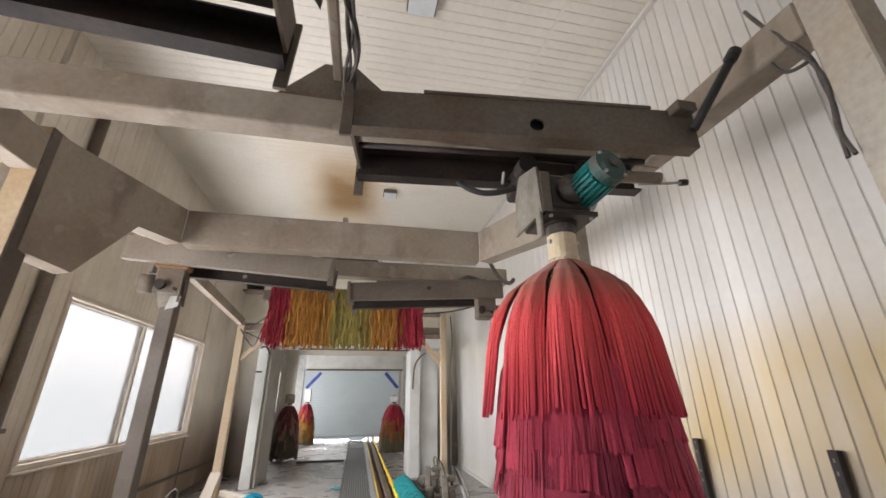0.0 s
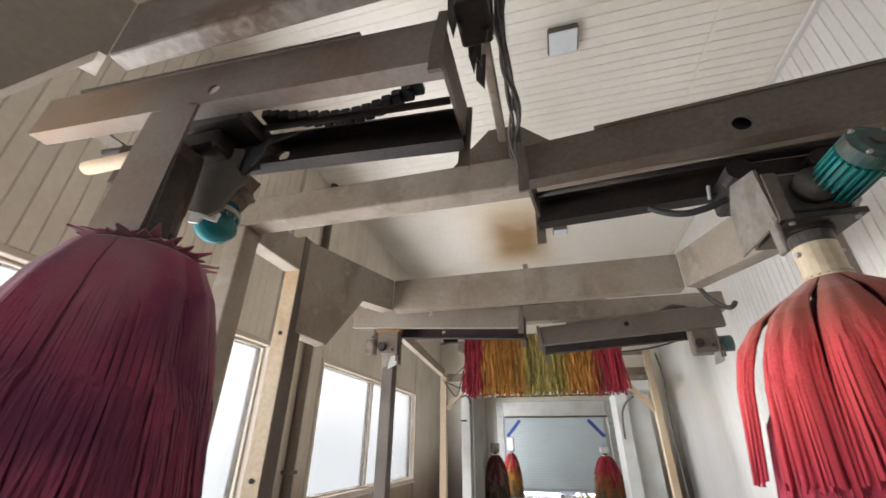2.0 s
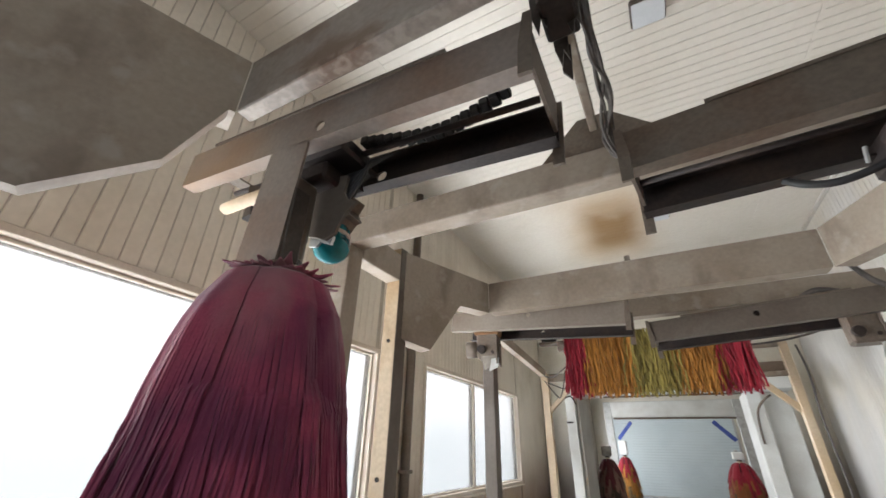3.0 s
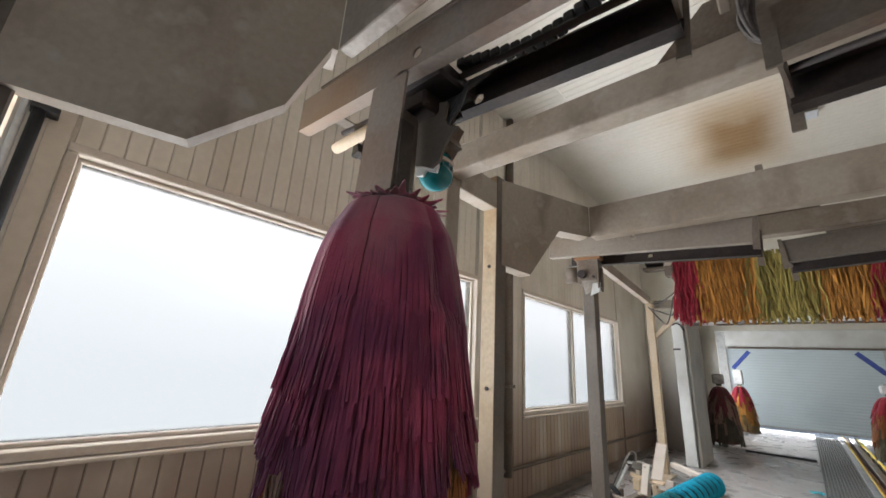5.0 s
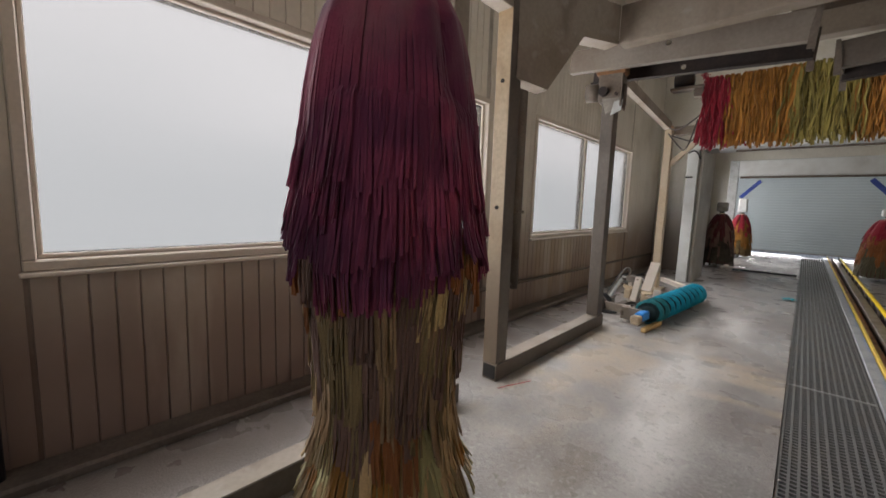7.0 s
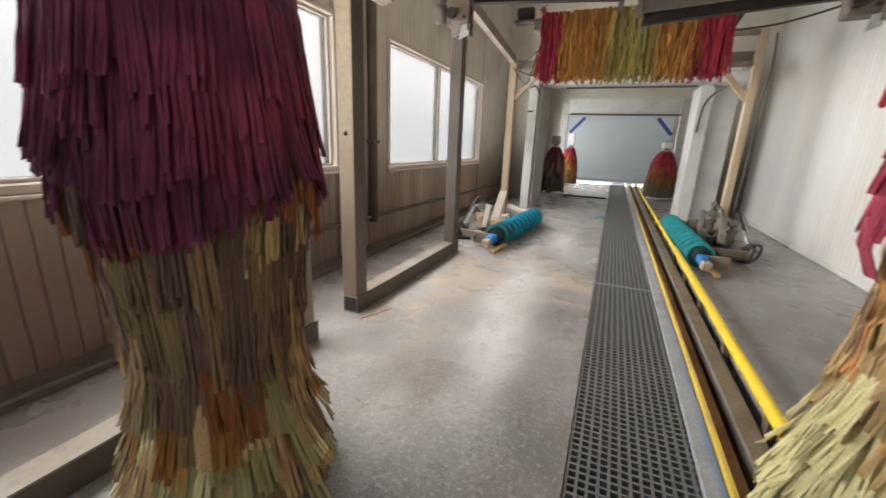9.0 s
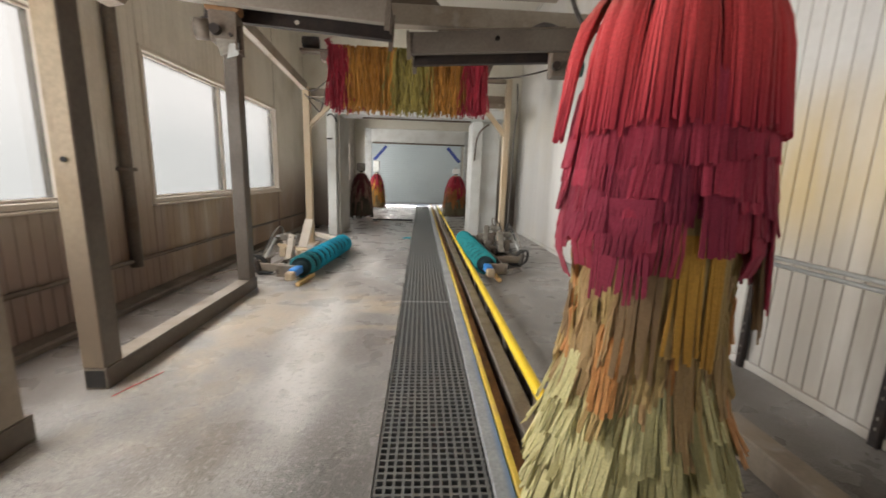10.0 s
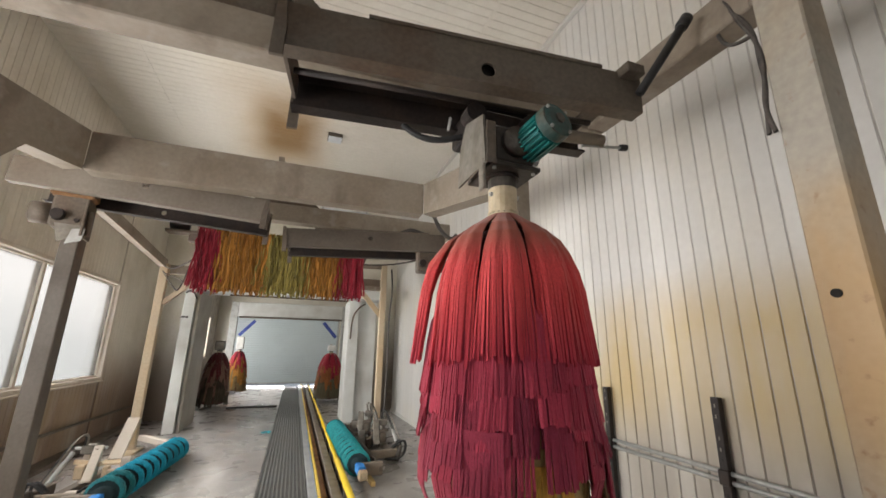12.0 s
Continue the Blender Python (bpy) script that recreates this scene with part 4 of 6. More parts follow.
def petal(rng, prof, a0, a1, z_split, z_end, strips, push, notch):
    """One crown petal: a sheet over the shoulder, slit into strips below."""
    st = Strips()
    lift = rng.uniform(0.0, 0.012)
    tuck = rng.uniform(0.020, 0.036)
    notch *= rng.uniform(0.35, 1.4)
    ze = z_end + rng.uniform(-0.015, 0.015)
    zs = [prof[0][0], prof[1][0], prof[2][0], (prof[2][0] + prof[3][0]) / 2, prof[3][0], (prof[3][0] + z_split) / 2, z_split]
    joined = len(zs)
    tails = 5
    cols = []
    for s in range(strips):
        b0, b1 = a0 + (a1 - a0) * s / strips, a0 + (a1 - a0) * (s + 1) / strips
        jit, ln, bulge = rng.uniform(-0.022, 0.022), rng.uniform(-0.014, 0.010), rng.uniform(-0.003, 0.006)
        start, thin = rng.uniform(-0.05, 0.05), rng.uniform(0.89, 0.99)
        rings = []
        for k in range(joined + tails):
            t = max(0.0, (k - joined + 1) / tails)
            lim = min(1.0, k / (joined - 1))
            if k < joined:
                z = zs[k] + (start if k == joined - 1 else 0)
            else:
                z = z_split + start + (ze + ln - z_split - start) * t
            edge = []
            mid = (b0 + b1) / 2
            for b in (b0, b1):
                u = 2 * (b - a0) / (a1 - a0) - 1
                rr = interp(prof, z) + 0.006 + lift * lim + push * max(0.0, (lim - 0.35) / 0.65) ** 0.8 * (1 + 0.1 * t) - tuck * abs(u) ** 2.5 * lim * (1 - 0.6 * t) + 0.003 * math.sin(9 * u + 3 * a0) * lim + bulge * t
                c = b if k < joined else mid + (b - mid) * (thin - 0.04 * t) + jit * t
                c = (a0 + a1) / 2 + (c - (a0 + a1) / 2) * (1 - notch * max(0.0, math.sin(math.pi * min(1.0, 1.15 * lim))))
                if push:
                    c = (a0 + a1) / 2 + (c - (a0 + a1) / 2) * (1 - 0.05 * lim - 0.15 * t)
                edge.append((math.cos(c) * rr, math.sin(c) * rr, z))
            o = Vector((math.cos(mid), math.sin(mid), 1.2 * max(0.0, 1 - k / 3))).normalized()
            rings.append((edge[0], edge[1], tuple(o)))
        cols.append(rings)
    st.panel(cols, 0.005, joined)
    return st


def hanging_panel(rng, a0, a1, r0, r1, z0, z1, width):
    """One loose slit panel that hangs lower than its tier."""
    st = Strips()
    n = max(2, int((a1 - a0) * (r0 + r1) / 2 / width))
    cols = []
    for k in range(n):
        b, zb, sway = a0 + (a1 - a0) * (k + 0.5) / n, z1 + rng.uniform(-0.025, 0.025), rng.uniform(-0.012, 0.012)
        rings = []
        for q in range(6):
            t = q / 5
            z, r, c = z0 + (zb - z0) * t, r0 + (r1 - r0) * t, b + sway * t * t / r0
            w = 0.48 * width
            cx, cy = math.cos(c), math.sin(c)
            rings.append(((cx * r + cy * w, cy * r - cx * w, z), (cx * r - cy * w, cy * r + cx * w, z), (cx, cy, 0)))
        cols.append(rings)
    st.panel(cols, 0.004)
    return st


def felt_brush(m, seed, label, prof, tiers, crown, neck_top, ragged=False, waist=None, loose=()):
    rng = random.Random(seed)
    ob = thing("wrap_brush", m, label, "car wash brush", "hanging wrap brushes")
    zt = prof[0][0]
    part("shaft", rod((0, 0, 0.35), (0, 0, zt + 0.01), 0.05, 16), STEEL_B, ob, smooth=True)
    # added filler core; the shade between the strips is in its dark colour
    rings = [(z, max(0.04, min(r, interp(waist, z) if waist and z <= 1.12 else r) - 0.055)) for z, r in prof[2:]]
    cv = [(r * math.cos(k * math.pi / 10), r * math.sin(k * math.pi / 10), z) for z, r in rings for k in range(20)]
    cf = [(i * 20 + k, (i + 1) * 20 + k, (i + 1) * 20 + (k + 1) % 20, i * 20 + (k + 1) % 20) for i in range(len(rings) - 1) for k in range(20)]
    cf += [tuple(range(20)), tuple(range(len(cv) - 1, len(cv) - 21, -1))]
    tagged(mesh_object("inner_felt", cv, cf, crown["core"], ob), "dark core fill behind the felt strips")
    nk = bmesh.new()
    add_rod(nk, (0, 0, zt - 0.02), (0, 0, neck_top - 0.035), 0.050, 18)
    add_rod(nk, (0, 0, zt + 0.012), (0, 0, zt + 0.020), 0.053, 18)
    add_rod(nk, (0, 0, zt - 0.004), (0, 0, zt + 0.006), 0.055, 18)
    part("neck", nk, CREAM, ob, "stained cream nylon neck", smooth=False)
    part("collar", rod((0, 0, neck_top - 0.036), (0, 0, neck_top), 0.050, 18), GREASE, ob, "rusty collar")
    part("collar_pin", rod((-0.056, -0.01, neck_top - 0.06), (0.056, -0.01, neck_top - 0.06), 0.008, 8), GALV, ob)
    n = crown["petals"]
    for k in range(n):
        g0, g1 = crown["gap"] * rng.uniform(0.2, 1.5), crown["gap"] * rng.uniform(0.2, 1.5)
        a0 = crown.get("phase", 0.0) + 2 * math.pi * (k + g0 / 2) / n
        a1 = crown.get("phase", 0.0) + 2 * math.pi * (k + 1 - g1 / 2) / n
        petal(rng, prof, a0, a1, crown["split"], crown["end"], crown["strips"], dict(crown.get("push", ())).get(k, 0.0), crown.get("notch", 0.0)).make("crown_petal", crown["mat"], ob, kind="")
    if ragged:
        st = Strips()
        for i in range(34):
            a = 2 * math.pi * i / 34 + rng.uniform(-0.15, 0.15)
            c, d = math.cos(a), math.sin(a)
            r0 = 0.07
            ln = rng.choice((0.015, 0.02, 0.03, 0.035, 0.045, 0.065))
            up = rng.uniform(-0.5, 0.35)
            st.add([((c * r0, d * r0, zt - 0.01), (-d, c, 0), (0, 0, 1)), ((c * (r0 + ln * 0.6), d * (r0 + ln * 0.6), zt + up * ln * 0.6), (-d, c, 0), (0, 0, 1)),
                    ((c * (r0 + ln), d * (r0 + ln), zt + up * ln), (-d, c, 0), (0, 0, 1))], [0.030, 0.024, 0.006], 0.004)
        for i in range(30):
            deg, r0, up = -100 + 7.5 * i + rng.uniform(-4, 4), rng.uniform(0.10, 0.135), rng.uniform(-0.15, 0.45)
            ln, wd = rng.choice((0.018, 0.025, 0.030, 0.040, 0.062)) * (1.0 if i < 22 else 0.6), rng.uniform(0.030, 0.052)
            a = math.radians(deg)
            c, d = math.cos(a), math.sin(a)
            zc = zt - 0.012 - (r0 - 0.07) * 0.35
            st.add([((c * 0.075, d * 0.075, zt - 0.008), (-d, c, 0), (0, 0, 1)), ((c * r0, d * r0, zc + 0.012), (-d, c, 0), (0, 0, 1)),
                    ((c * (r0 + ln * 0.55), d * (r0 + ln * 0.55), zc + 0.012 + up * ln * 0.5), (-d, c, 0), (0, 0, 1)),
                    ((c * (r0 + ln), d * (r0 + ln), zc + 0.012 + up * ln), (-d, c, 0), (0, 0, 1))], [wd * 1.1, wd, wd * 0.45, 0.004], 0.004)
        st.make("torn_collar", crown["mat"], ob, "torn ragged felt collar")
    for z0, z1, mats, width, panel, lay, jitter, flare, skip in tiers:
        neat = mats[0] is F_CRIM
        for st, mat in fringe(rng, waist if waist and z0 <= 1.12 else prof, z0, z1, mats, width, panel, lay, jitter, flare, skip, 0.004 if neat else 0.016, 0.003 if neat else 0.008):
            st.make("felt_fringe", mat, ob)
    for a0, a1, r0, r1, z0, z1, width, mat in loose:
        hanging_panel(rng, math.radians(a0), math.radians(a1), r0, r1, z0, z1, width).make("felt_fringe", mat, ob)
    return ob


PROF_R = [(1.738, 0.047), (1.706, 0.092), (1.680, 0.132), (1.640, 0.172), (1.57, 0.210), (1.48, 0.232), (1.2, 0.258), (0.95, 0.278), (0.89, 0.235), (0.80, 0.212), (0.62, 0.205), (0.45, 0.220), (0.25, 0.255), (0.1, 0.275)]
WAIST_R = [(1.15, 0.240), (0.95, 0.230), (0.80, 0.212), (0.66, 0.212), (0.52, 0.230), (0.38, 0.256), (0.22, 0.276), (0.08, 0.282)]
BROWNS = [F_TAN, F_STRAW, F_STRAW, F_TAN, F_BROWN, F_STRAW, F_ORANGE]
PALES = [F_PALE, F_PALE, F_SAGE, F_PALE]
TIERS_R = [
    # z0, z1, cloths, width, strips per panel, layer, jitter, flare, skipped share
    (1.50, 1.190, [F_CRIM], 0.0070, 10, -0.002, 0.022, 0.006, 0.06),
    (1.42, 1.120, [F_CRIM], 0.0070, 9, -0.007, 0.028, 0.010, 0.05),
    (1.36, 1.050, [F_CRIM, F_CRIM, F_WINE], 0.0072, 8, -0.010, 0.032, 0.012, 0.05),
    (1.28, 0.980, [F_CRIM, F_WINE], 0.0074, 9, -0.012, 0.040, 0.014, 0.12),
    (1.22, 0.90, [F_CRIM, F_WINE], 0.0074, 10, -0.014, 0.055, 0.014, 0.38),
    (1.10, 0.74, BROWNS, 0.0070, 4, -0.012, 0.08, 0.004, 0.12),
    (1.00, 0.69, BROWNS, 0.0070, 4, -0.006, 0.08, 0.008, 0.22),
    (0.92, 0.64, BROWNS, 0.0075, 4, 0.000, 0.07, 0.012, 0.30),
    (0.84, 0.56, [F_ORANGE, F_TAN, F_STRAW, F_ORANGE], 0.0130, 4, 0.006, 0.06, 0.020, 0.40),
    (0.82, 0.53, [F_STRAW, F_TAN], 0.0080, 4, 0.000, 0.06, 0.022, 0.1),
    (0.74, 0.44, PALES + [F_STRAW, F_STRAW, F_TAN], 0.0095, 4, 0.002, 0.06, 0.026, 0.1),
    (0.66, 0.36, PALES + [F_ORANGE], 0.0115, 4, 0.002, 0.05, 0.034, 0.1),
    (0.58, 0.29, PALES, 0.0125, 4, 0.002, 0.05, 0.042, 0.15),
    (0.50, 0.22, PALES, 0.0130, 4, 0.002, 0.05, 0.048, 0.1),
    (0.42, 0.15, PALES, 0.0130, 4, 0.0, 0.04, 0.052, 0.1),
    (0.36, 0.08, PALES, 0.0130, 4, 0.0, 0.03, 0.052, 0.0),
]
LOOSE_R = [  # from and to (degrees), upper and lower radius, upper and lower height, strip width, cloth
    (-52, -14, 0.268, 0.290, 1.12, 0.83, 0.0075, F_CRIM), (-50, -20, 0.262, 0.284, 0.98, 0.76, 0.0080, F_BROWN),
    (-20, 10, 0.262, 0.286, 1.08, 0.86, 0.0075, F_WINE), (-108, -92, 0.236, 0.256, 1.02, 0.70, 0.0090, F_AMBER),
    (-88, -78, 0.234, 0.252, 1.00, 0.68, 0.0090, F_AMBER), (-112, -70, 0.222, 0.236, 1.10, 0.72, 0.0080, F_STRAW), (-116, -64, 0.236, 0.240, 1.24, 1.04, 0.0075, F_WINE), (-150, -122, 0.268, 0.278, 1.10, 0.86, 0.0075, F_WINE),
    (-134, -112, 0.236, 0.246, 0.94, 0.64, 0.0080, F_BROWN)]
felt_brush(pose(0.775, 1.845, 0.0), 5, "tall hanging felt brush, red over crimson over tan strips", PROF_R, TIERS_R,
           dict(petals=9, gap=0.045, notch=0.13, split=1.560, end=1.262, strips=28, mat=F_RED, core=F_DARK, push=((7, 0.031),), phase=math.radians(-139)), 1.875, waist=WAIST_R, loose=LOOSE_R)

PROF_L = [(1.83, 0.06), (1.82, 0.10), (1.79, 0.150), (1.70, 0.196), (1.60, 0.224), (1.45, 0.250), (1.2, 0.270), (1.0, 0.278), (0.86, 0.255), (0.70, 0.232), (0.52, 0.208), (0.40, 0.220), (0.25, 0.245), (0.05, 0.26)]
DULLS = [F_OLIVE, F_OLIVE, F_BROWN, F_UMBER, F_UMBER]
SAGES = [F_SAGE, F_OLIVE, F_SAGE, F_TAN, F_STRAW]
TIERS_L = [
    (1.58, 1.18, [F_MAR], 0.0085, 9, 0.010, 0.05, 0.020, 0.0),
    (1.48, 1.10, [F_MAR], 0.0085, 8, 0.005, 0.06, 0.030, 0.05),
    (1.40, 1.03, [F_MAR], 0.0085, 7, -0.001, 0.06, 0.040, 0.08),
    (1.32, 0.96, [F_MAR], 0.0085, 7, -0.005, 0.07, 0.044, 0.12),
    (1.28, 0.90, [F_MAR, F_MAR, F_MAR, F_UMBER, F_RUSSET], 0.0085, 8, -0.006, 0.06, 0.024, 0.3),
    (1.15, 0.80, [F_UMBER, F_BROWN, F_RUSSET, F_UMBER, F_STRAW], 0.0085, 6, -0.014, 0.06, 0.020, 0.0),
    (1.08, 0.70, DULLS, 0.0085, 5, -0.012, 0.07, 0.020, 0.1),
    (1.00, 0.60, DULLS, 0.0085, 5, -0.008, 0.07, 0.022, 0.15),
    (0.90, 0.52, [F_UMBER, F_OLIVE, F_BROWN, F_TAN], 0.0095, 6, -0.006, 0.07, 0.022, 0.25),
    (0.78, 0.46, [F_UMBER, F_BROWN, F_OLIVE], 0.0095, 5, -0.004, 0.06, 0.024, 0.3),
    (0.66, 0.36, [F_BROWN, F_UMBER, F_TAN, F_RUSSET, F_OLIVE], 0.0110, 6, 0.002, 0.05, 0.026, 0.2),
    (0.58, 0.30, [F_SAGE, F_TAN, F_GOLD, F_PALE], 0.0120, 5, 0.000, 0.05, 0.034, 0.1),
    (0.50, 0.24, SAGES, 0.0130, 5, 0.0, 0.05, 0.055, 0.1),
    (0.42, 0.17, SAGES + [F_PALE], 0.0130, 5, 0.0, 0.05, 0.058, 0.15),
    (0.36, 0.11, SAGES, 0.0130, 5, 0.0, 0.05, 0.060, 0.0),
    (0.28, 0.03, [F_SAGE, F_OLIVE], 0.0125, 5, 0.0, 0.03, 0.055, 0.1),
]
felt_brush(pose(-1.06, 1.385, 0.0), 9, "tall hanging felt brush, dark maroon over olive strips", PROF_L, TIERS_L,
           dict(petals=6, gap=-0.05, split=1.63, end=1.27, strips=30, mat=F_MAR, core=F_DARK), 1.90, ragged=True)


# ---- brush carriages ----
def motor(parent, m, r=0.062, L=0.17):
    """A finned electric motor along its local z."""
    body = part("motor", rod(m @ Vector((0, 0, 0)), m @ Vector((0, 0, L)), r * 0.9, 24), TEAL, parent, "teal finned electric motor", smooth=True)
    for i in range(22):
        a = 2 * math.pi * i / 22
        q = m @ Matrix.Rotation(a, 4, "Z")
        part("cooling_fin", box(r * 0.86, r * 1.06, -0.003, 0.003, 0.02, L - 0.02, m=q), TEAL, body)
    part("fan_cover", rod(m @ Vector((0, 0, L - 0.012)), m @ Vector((0, 0, L + 0.022)), r * 1.06, 24, r * 1.02), RIM, body, "rusty fan cover rim")
    part("fan_grille", rod(m @ Vector((0, 0, L + 0.0225)), m @ Vector((0, 0, L + 0.030)), r * 0.90, 24, r * 0.72), TEAL_G, body, "grimy dark teal fan grille")
    part("hub_cap", rod(m @ Vector((0, 0, L + 0.029)), m @ Vector((0, 0, L + 0.036)), r * 0.30, 16), GREASE, body)
    part("flange", rod(m @ Vector((0, 0, -0.016)), m @ Vector((0, 0, 0.006)), r * 1.25, 24), GALV, body)
    for i in range(4):
        a = math.pi / 4 + i * math.pi / 2
        c = m @ Vector((math.cos(a) * r * 0.90, math.sin(a) * r * 0.90, L + 0.022))
        n = (m.to_3x3() @ Vector((0, 0, 1)))
        part("bolt", rod(c, c + n * 0.008, 0.006, 6), GALV, body)
    return body


car = thing("brush_carriage", pose(0.775, 1.845, 1.875), "greasy steel carriage with a teal motor above the red brush", "carriage", "brush carriages")
part("gearbox", box(-0.075, 0.085, -0.085, 0.085, 0.03, 0.17, bevel=0.012), GREASE, car)
part("base_plate", box(-0.088, 0.100, -0.092, 0.105, 0.012, 0.03, bevel=0.003), GREASE, car)
for x, y in ((-0.07, -0.074), (0.08, -0.074), (0.08, 0.085)):
    part("bolt", rod((x, y, 0.004), (x, y, 0.013), 0.007, 6), GALV, car)
part("gear_cover", rod((0.005, -0.086, 0.105), (0.005, -0.112, 0.105), 0.052, 20), GREASE, car, smooth=True)
part("bearing", rod((0, 0, 0.0), (0, 0, 0.013), 0.06, 18), STEEL_B, car)
part("shield", prism([(-0.115, -0.02), (0.115, -0.02), (0.09, 0.13), (0.04, 0.20), (-0.10, 0.16)], 0.008, pose(-0.115, 0, 0.02, 0, 0, 90)), GRIME, car, "bent grey galvanised splash shield")
part("shield_tail", box(-0.127, -0.116, -0.105, -0.07, -0.085, 0.02, bevel=0.003), GRIME, car)
part("shield_lip", box(-0.120, -0.085, -0.121, -0.115, 0.0, 0.15, bevel=0.002), STEEL_D, car)
part("slide_block", box(-0.11, 0.20, 0.04, 0.22, 0.20, 0.31, bevel=0.01), STEEL_B, car)
for x in (-0.10, 0.13):
    part("slide_roller", rod((x, -0.01, 0.25), (x, 0.05, 0.25), 0.04, 16), STEEL_B, car)
part("hose_nipple", rod((-0.20, 0.02, 0.17), (-0.195, 0.01, 0.215), 0.005, 8), GALV, car)
mm = Matrix.Translation((0.055, -0.055, 0.105)) @ Vector((0.16, -0.96, 0.17)).to_track_quat("Z", "Y").to_matrix().to_4x4()
motor(car, mm, 0.060, 0.150)
part("piston", rod((0.12, 0.08, 0.285), (0.49, 0.02, 0.272), 0.026, 16), STEEL, car, smooth=True)
part("piston_rod", rod((0.40, 0.04, 0.245), (0.59, 0.01, 0.256), 0.006, 8), GALV, car)
part("rod_knob", rod((0.575, 0.012, 0.256), (0.605, 0.008, 0.258), 0.014, 10), RUBBER, car)
hose("drive_hose", [(-0.32, 0.20, 0.27), (-0.28, 0.18, 0.22), (-0.18, 0.14, 0.19), (-0.06, 0.10, 0.23)], 0.013, RUBBER, car)

car = thing("brush_carriage", pose(-1.06, 1.385, 1.90), "tan steel carriage with a teal motor above the maroon brush", "carriage", "brush carriages")
part("back_plate", prism([(-0.13, -0.06), (0.07, -0.06), (0.10, 0.40), (-0.09, 0.40)], 0.01, pose(0, -0.085, 0)), STEEL_A, car, "large tan steel guard plate")
part("gearbox", box(-0.05, 0.045, -0.070, 0.06, 0.05, 0.30, bevel=0.02), POST, car)
part("side_plate", box(0.086, 0.094, -0.083, -0.02, -0.06, 0.20, bevel=0.003), GREASE, car)
part("spindle_housing", rod((0, 0, -0.02), (0, 0, 0.10), 0.06, 16), STEEL_D, car)
part("slide_block", box(-0.04, 0.11, 0.0, 0.12, 0.30, 0.375, bevel=0.012), STEEL_B, car)
part("torn_boot", prism([(0.0, 0.27), (0.10, 0.25), (0.13, 0.29), (0.165, 0.285), (0.15, 0.33), (0.19, 0.355), (0.14, 0.40), (0.02, 0.40)], 0.05, pose(-0.01, 0.12, 0.03)), RUBBER, car, "torn black rubber boot")
for k in range(4):
    hose("drive_hose", [(0.30 - 0.02 * k, 0.14, 0.43), (0.22, 0.13 - 0.01 * k, 0.40), (0.15 + 0.015 * k, 0.12, 0.37 - 0.01 * k), (0.12, 0.11, 0.30 - 0.02 * k), (0.12, 0.14, 0.24)], 0.007, RUBBER, car)
# added black block that keeps the bright wall from showing through
part("drive_block", box(-0.10, 0.20, -0.02, 0.20, 0.385, 0.45, bevel=0.012), STEEL_B, car, "black block filling the gap above the guard plate")
part("guard_plate", prism([(-0.033, 0.26), (0.0, 0.112), (0.04, 0.10), (0.086, 0.08), (0.128, 0.098), (0.140, 0.135), (0.164, 0.173), (0.212, 0.205), (0.165, 0.225), (0.140, 0.265), (0.150, 0.335), (0.105, 0.350), (0.095, 0.375), (0.05, 0.380), (0.02, 0.40), (-0.06, 0.395)], 0.012, pose(0, 0.08, 0)), POST, car, "grimy brown guard plate with a torn edge")
part("pale_bracket", prism([(-0.01, 0.085), (0.03, 0.075), (0.05, 0.09), (0.10, 0.07), (0.11, 0.10), (0.0, 0.125)], 0.012, pose(-0.005, 0.10, 0.0)), GALV, car, "pale galvanised bracket")
cap = bmesh.new()
bmesh.ops.create_uvsphere(cap, u_segments=24, v_segments=14, radius=1.0, matrix=Matrix.Translation((0.028, 0.173, 0.098)) @ Matrix.Diagonal((0.068, 0.068, 0.056, 1)))
dome = part("motor", cap, TEAL_W, car, "glossy teal motor with a rounded cover", smooth=True)
part("motor_body", rod((0.006, 0.186, 0.20), (0.026, 0.174, 0.11), 0.062, 22), TEAL_W, dome, smooth=True)
for k in range(14):
    c_, s_ = math.cos(k * math.pi / 7), math.sin(k * math.pi / 7)
    part("cooling_fin", rod((0.006 + 0.063 * c_, 0.186 + 0.063 * s_, 0.19), (0.026 + 0.063 * c_, 0.174 + 0.063 * s_, 0.125), 0.004, 6), TEAL_W, dome)
part("strap", rod((0.016, 0.18, 0.150), (0.019, 0.178, 0.134), 0.071, 22), TRIM, dome, "pale clamp strap")
part("flange", rod((-0.012, 0.17, 0.196), (-0.006, 0.165, 0.168), 0.066, 18), GALV, dome)
part("motor_mount", prism([(-0.09, 0.20), (0.06, 0.185), (0.085, 0.215), (0.11, 0.22), (0.09, 0.26), (0.115, 0.30), (0.055, 0.345), (-0.09, 0.34)], 0.07, pose(0.0, 0.16, 0)), STEEL_D, car, "grimy motor mounting block")
part("bracket", prism([(0, 0), (0.10, 0.0), (0.07, 0.06), (0.0, 0.05)], 0.006, pose(-0.24, 0.03, 0.36, 0, 0, 20)), STEEL_T, car)
part("bracket", prism([(0, 0), (0.12, 0.0), (0.08, 0.05), (0.0, 0.07)], 0.006, pose(-0.40, 0.05, 0.38, 0, 0, 15)), STEEL_D, car)
part("piston", rod((-0.55, 0.06, 0.375), (-0.10, 0.03, 0.345), 0.026, 16), STEEL_T, car, "tan coated air cylinder", smooth=True)
for x, w in ((-0.20, 0.05), (-0.31, 0.04), (-0.45, 0.05)):
    part("bracket", prism([(0, 0.0), (w, 0.012), (w * 0.8, 0.06), (0.004, 0.055)], 0.03, pose(x, 0.085, 0.31)), STEEL_B, car)
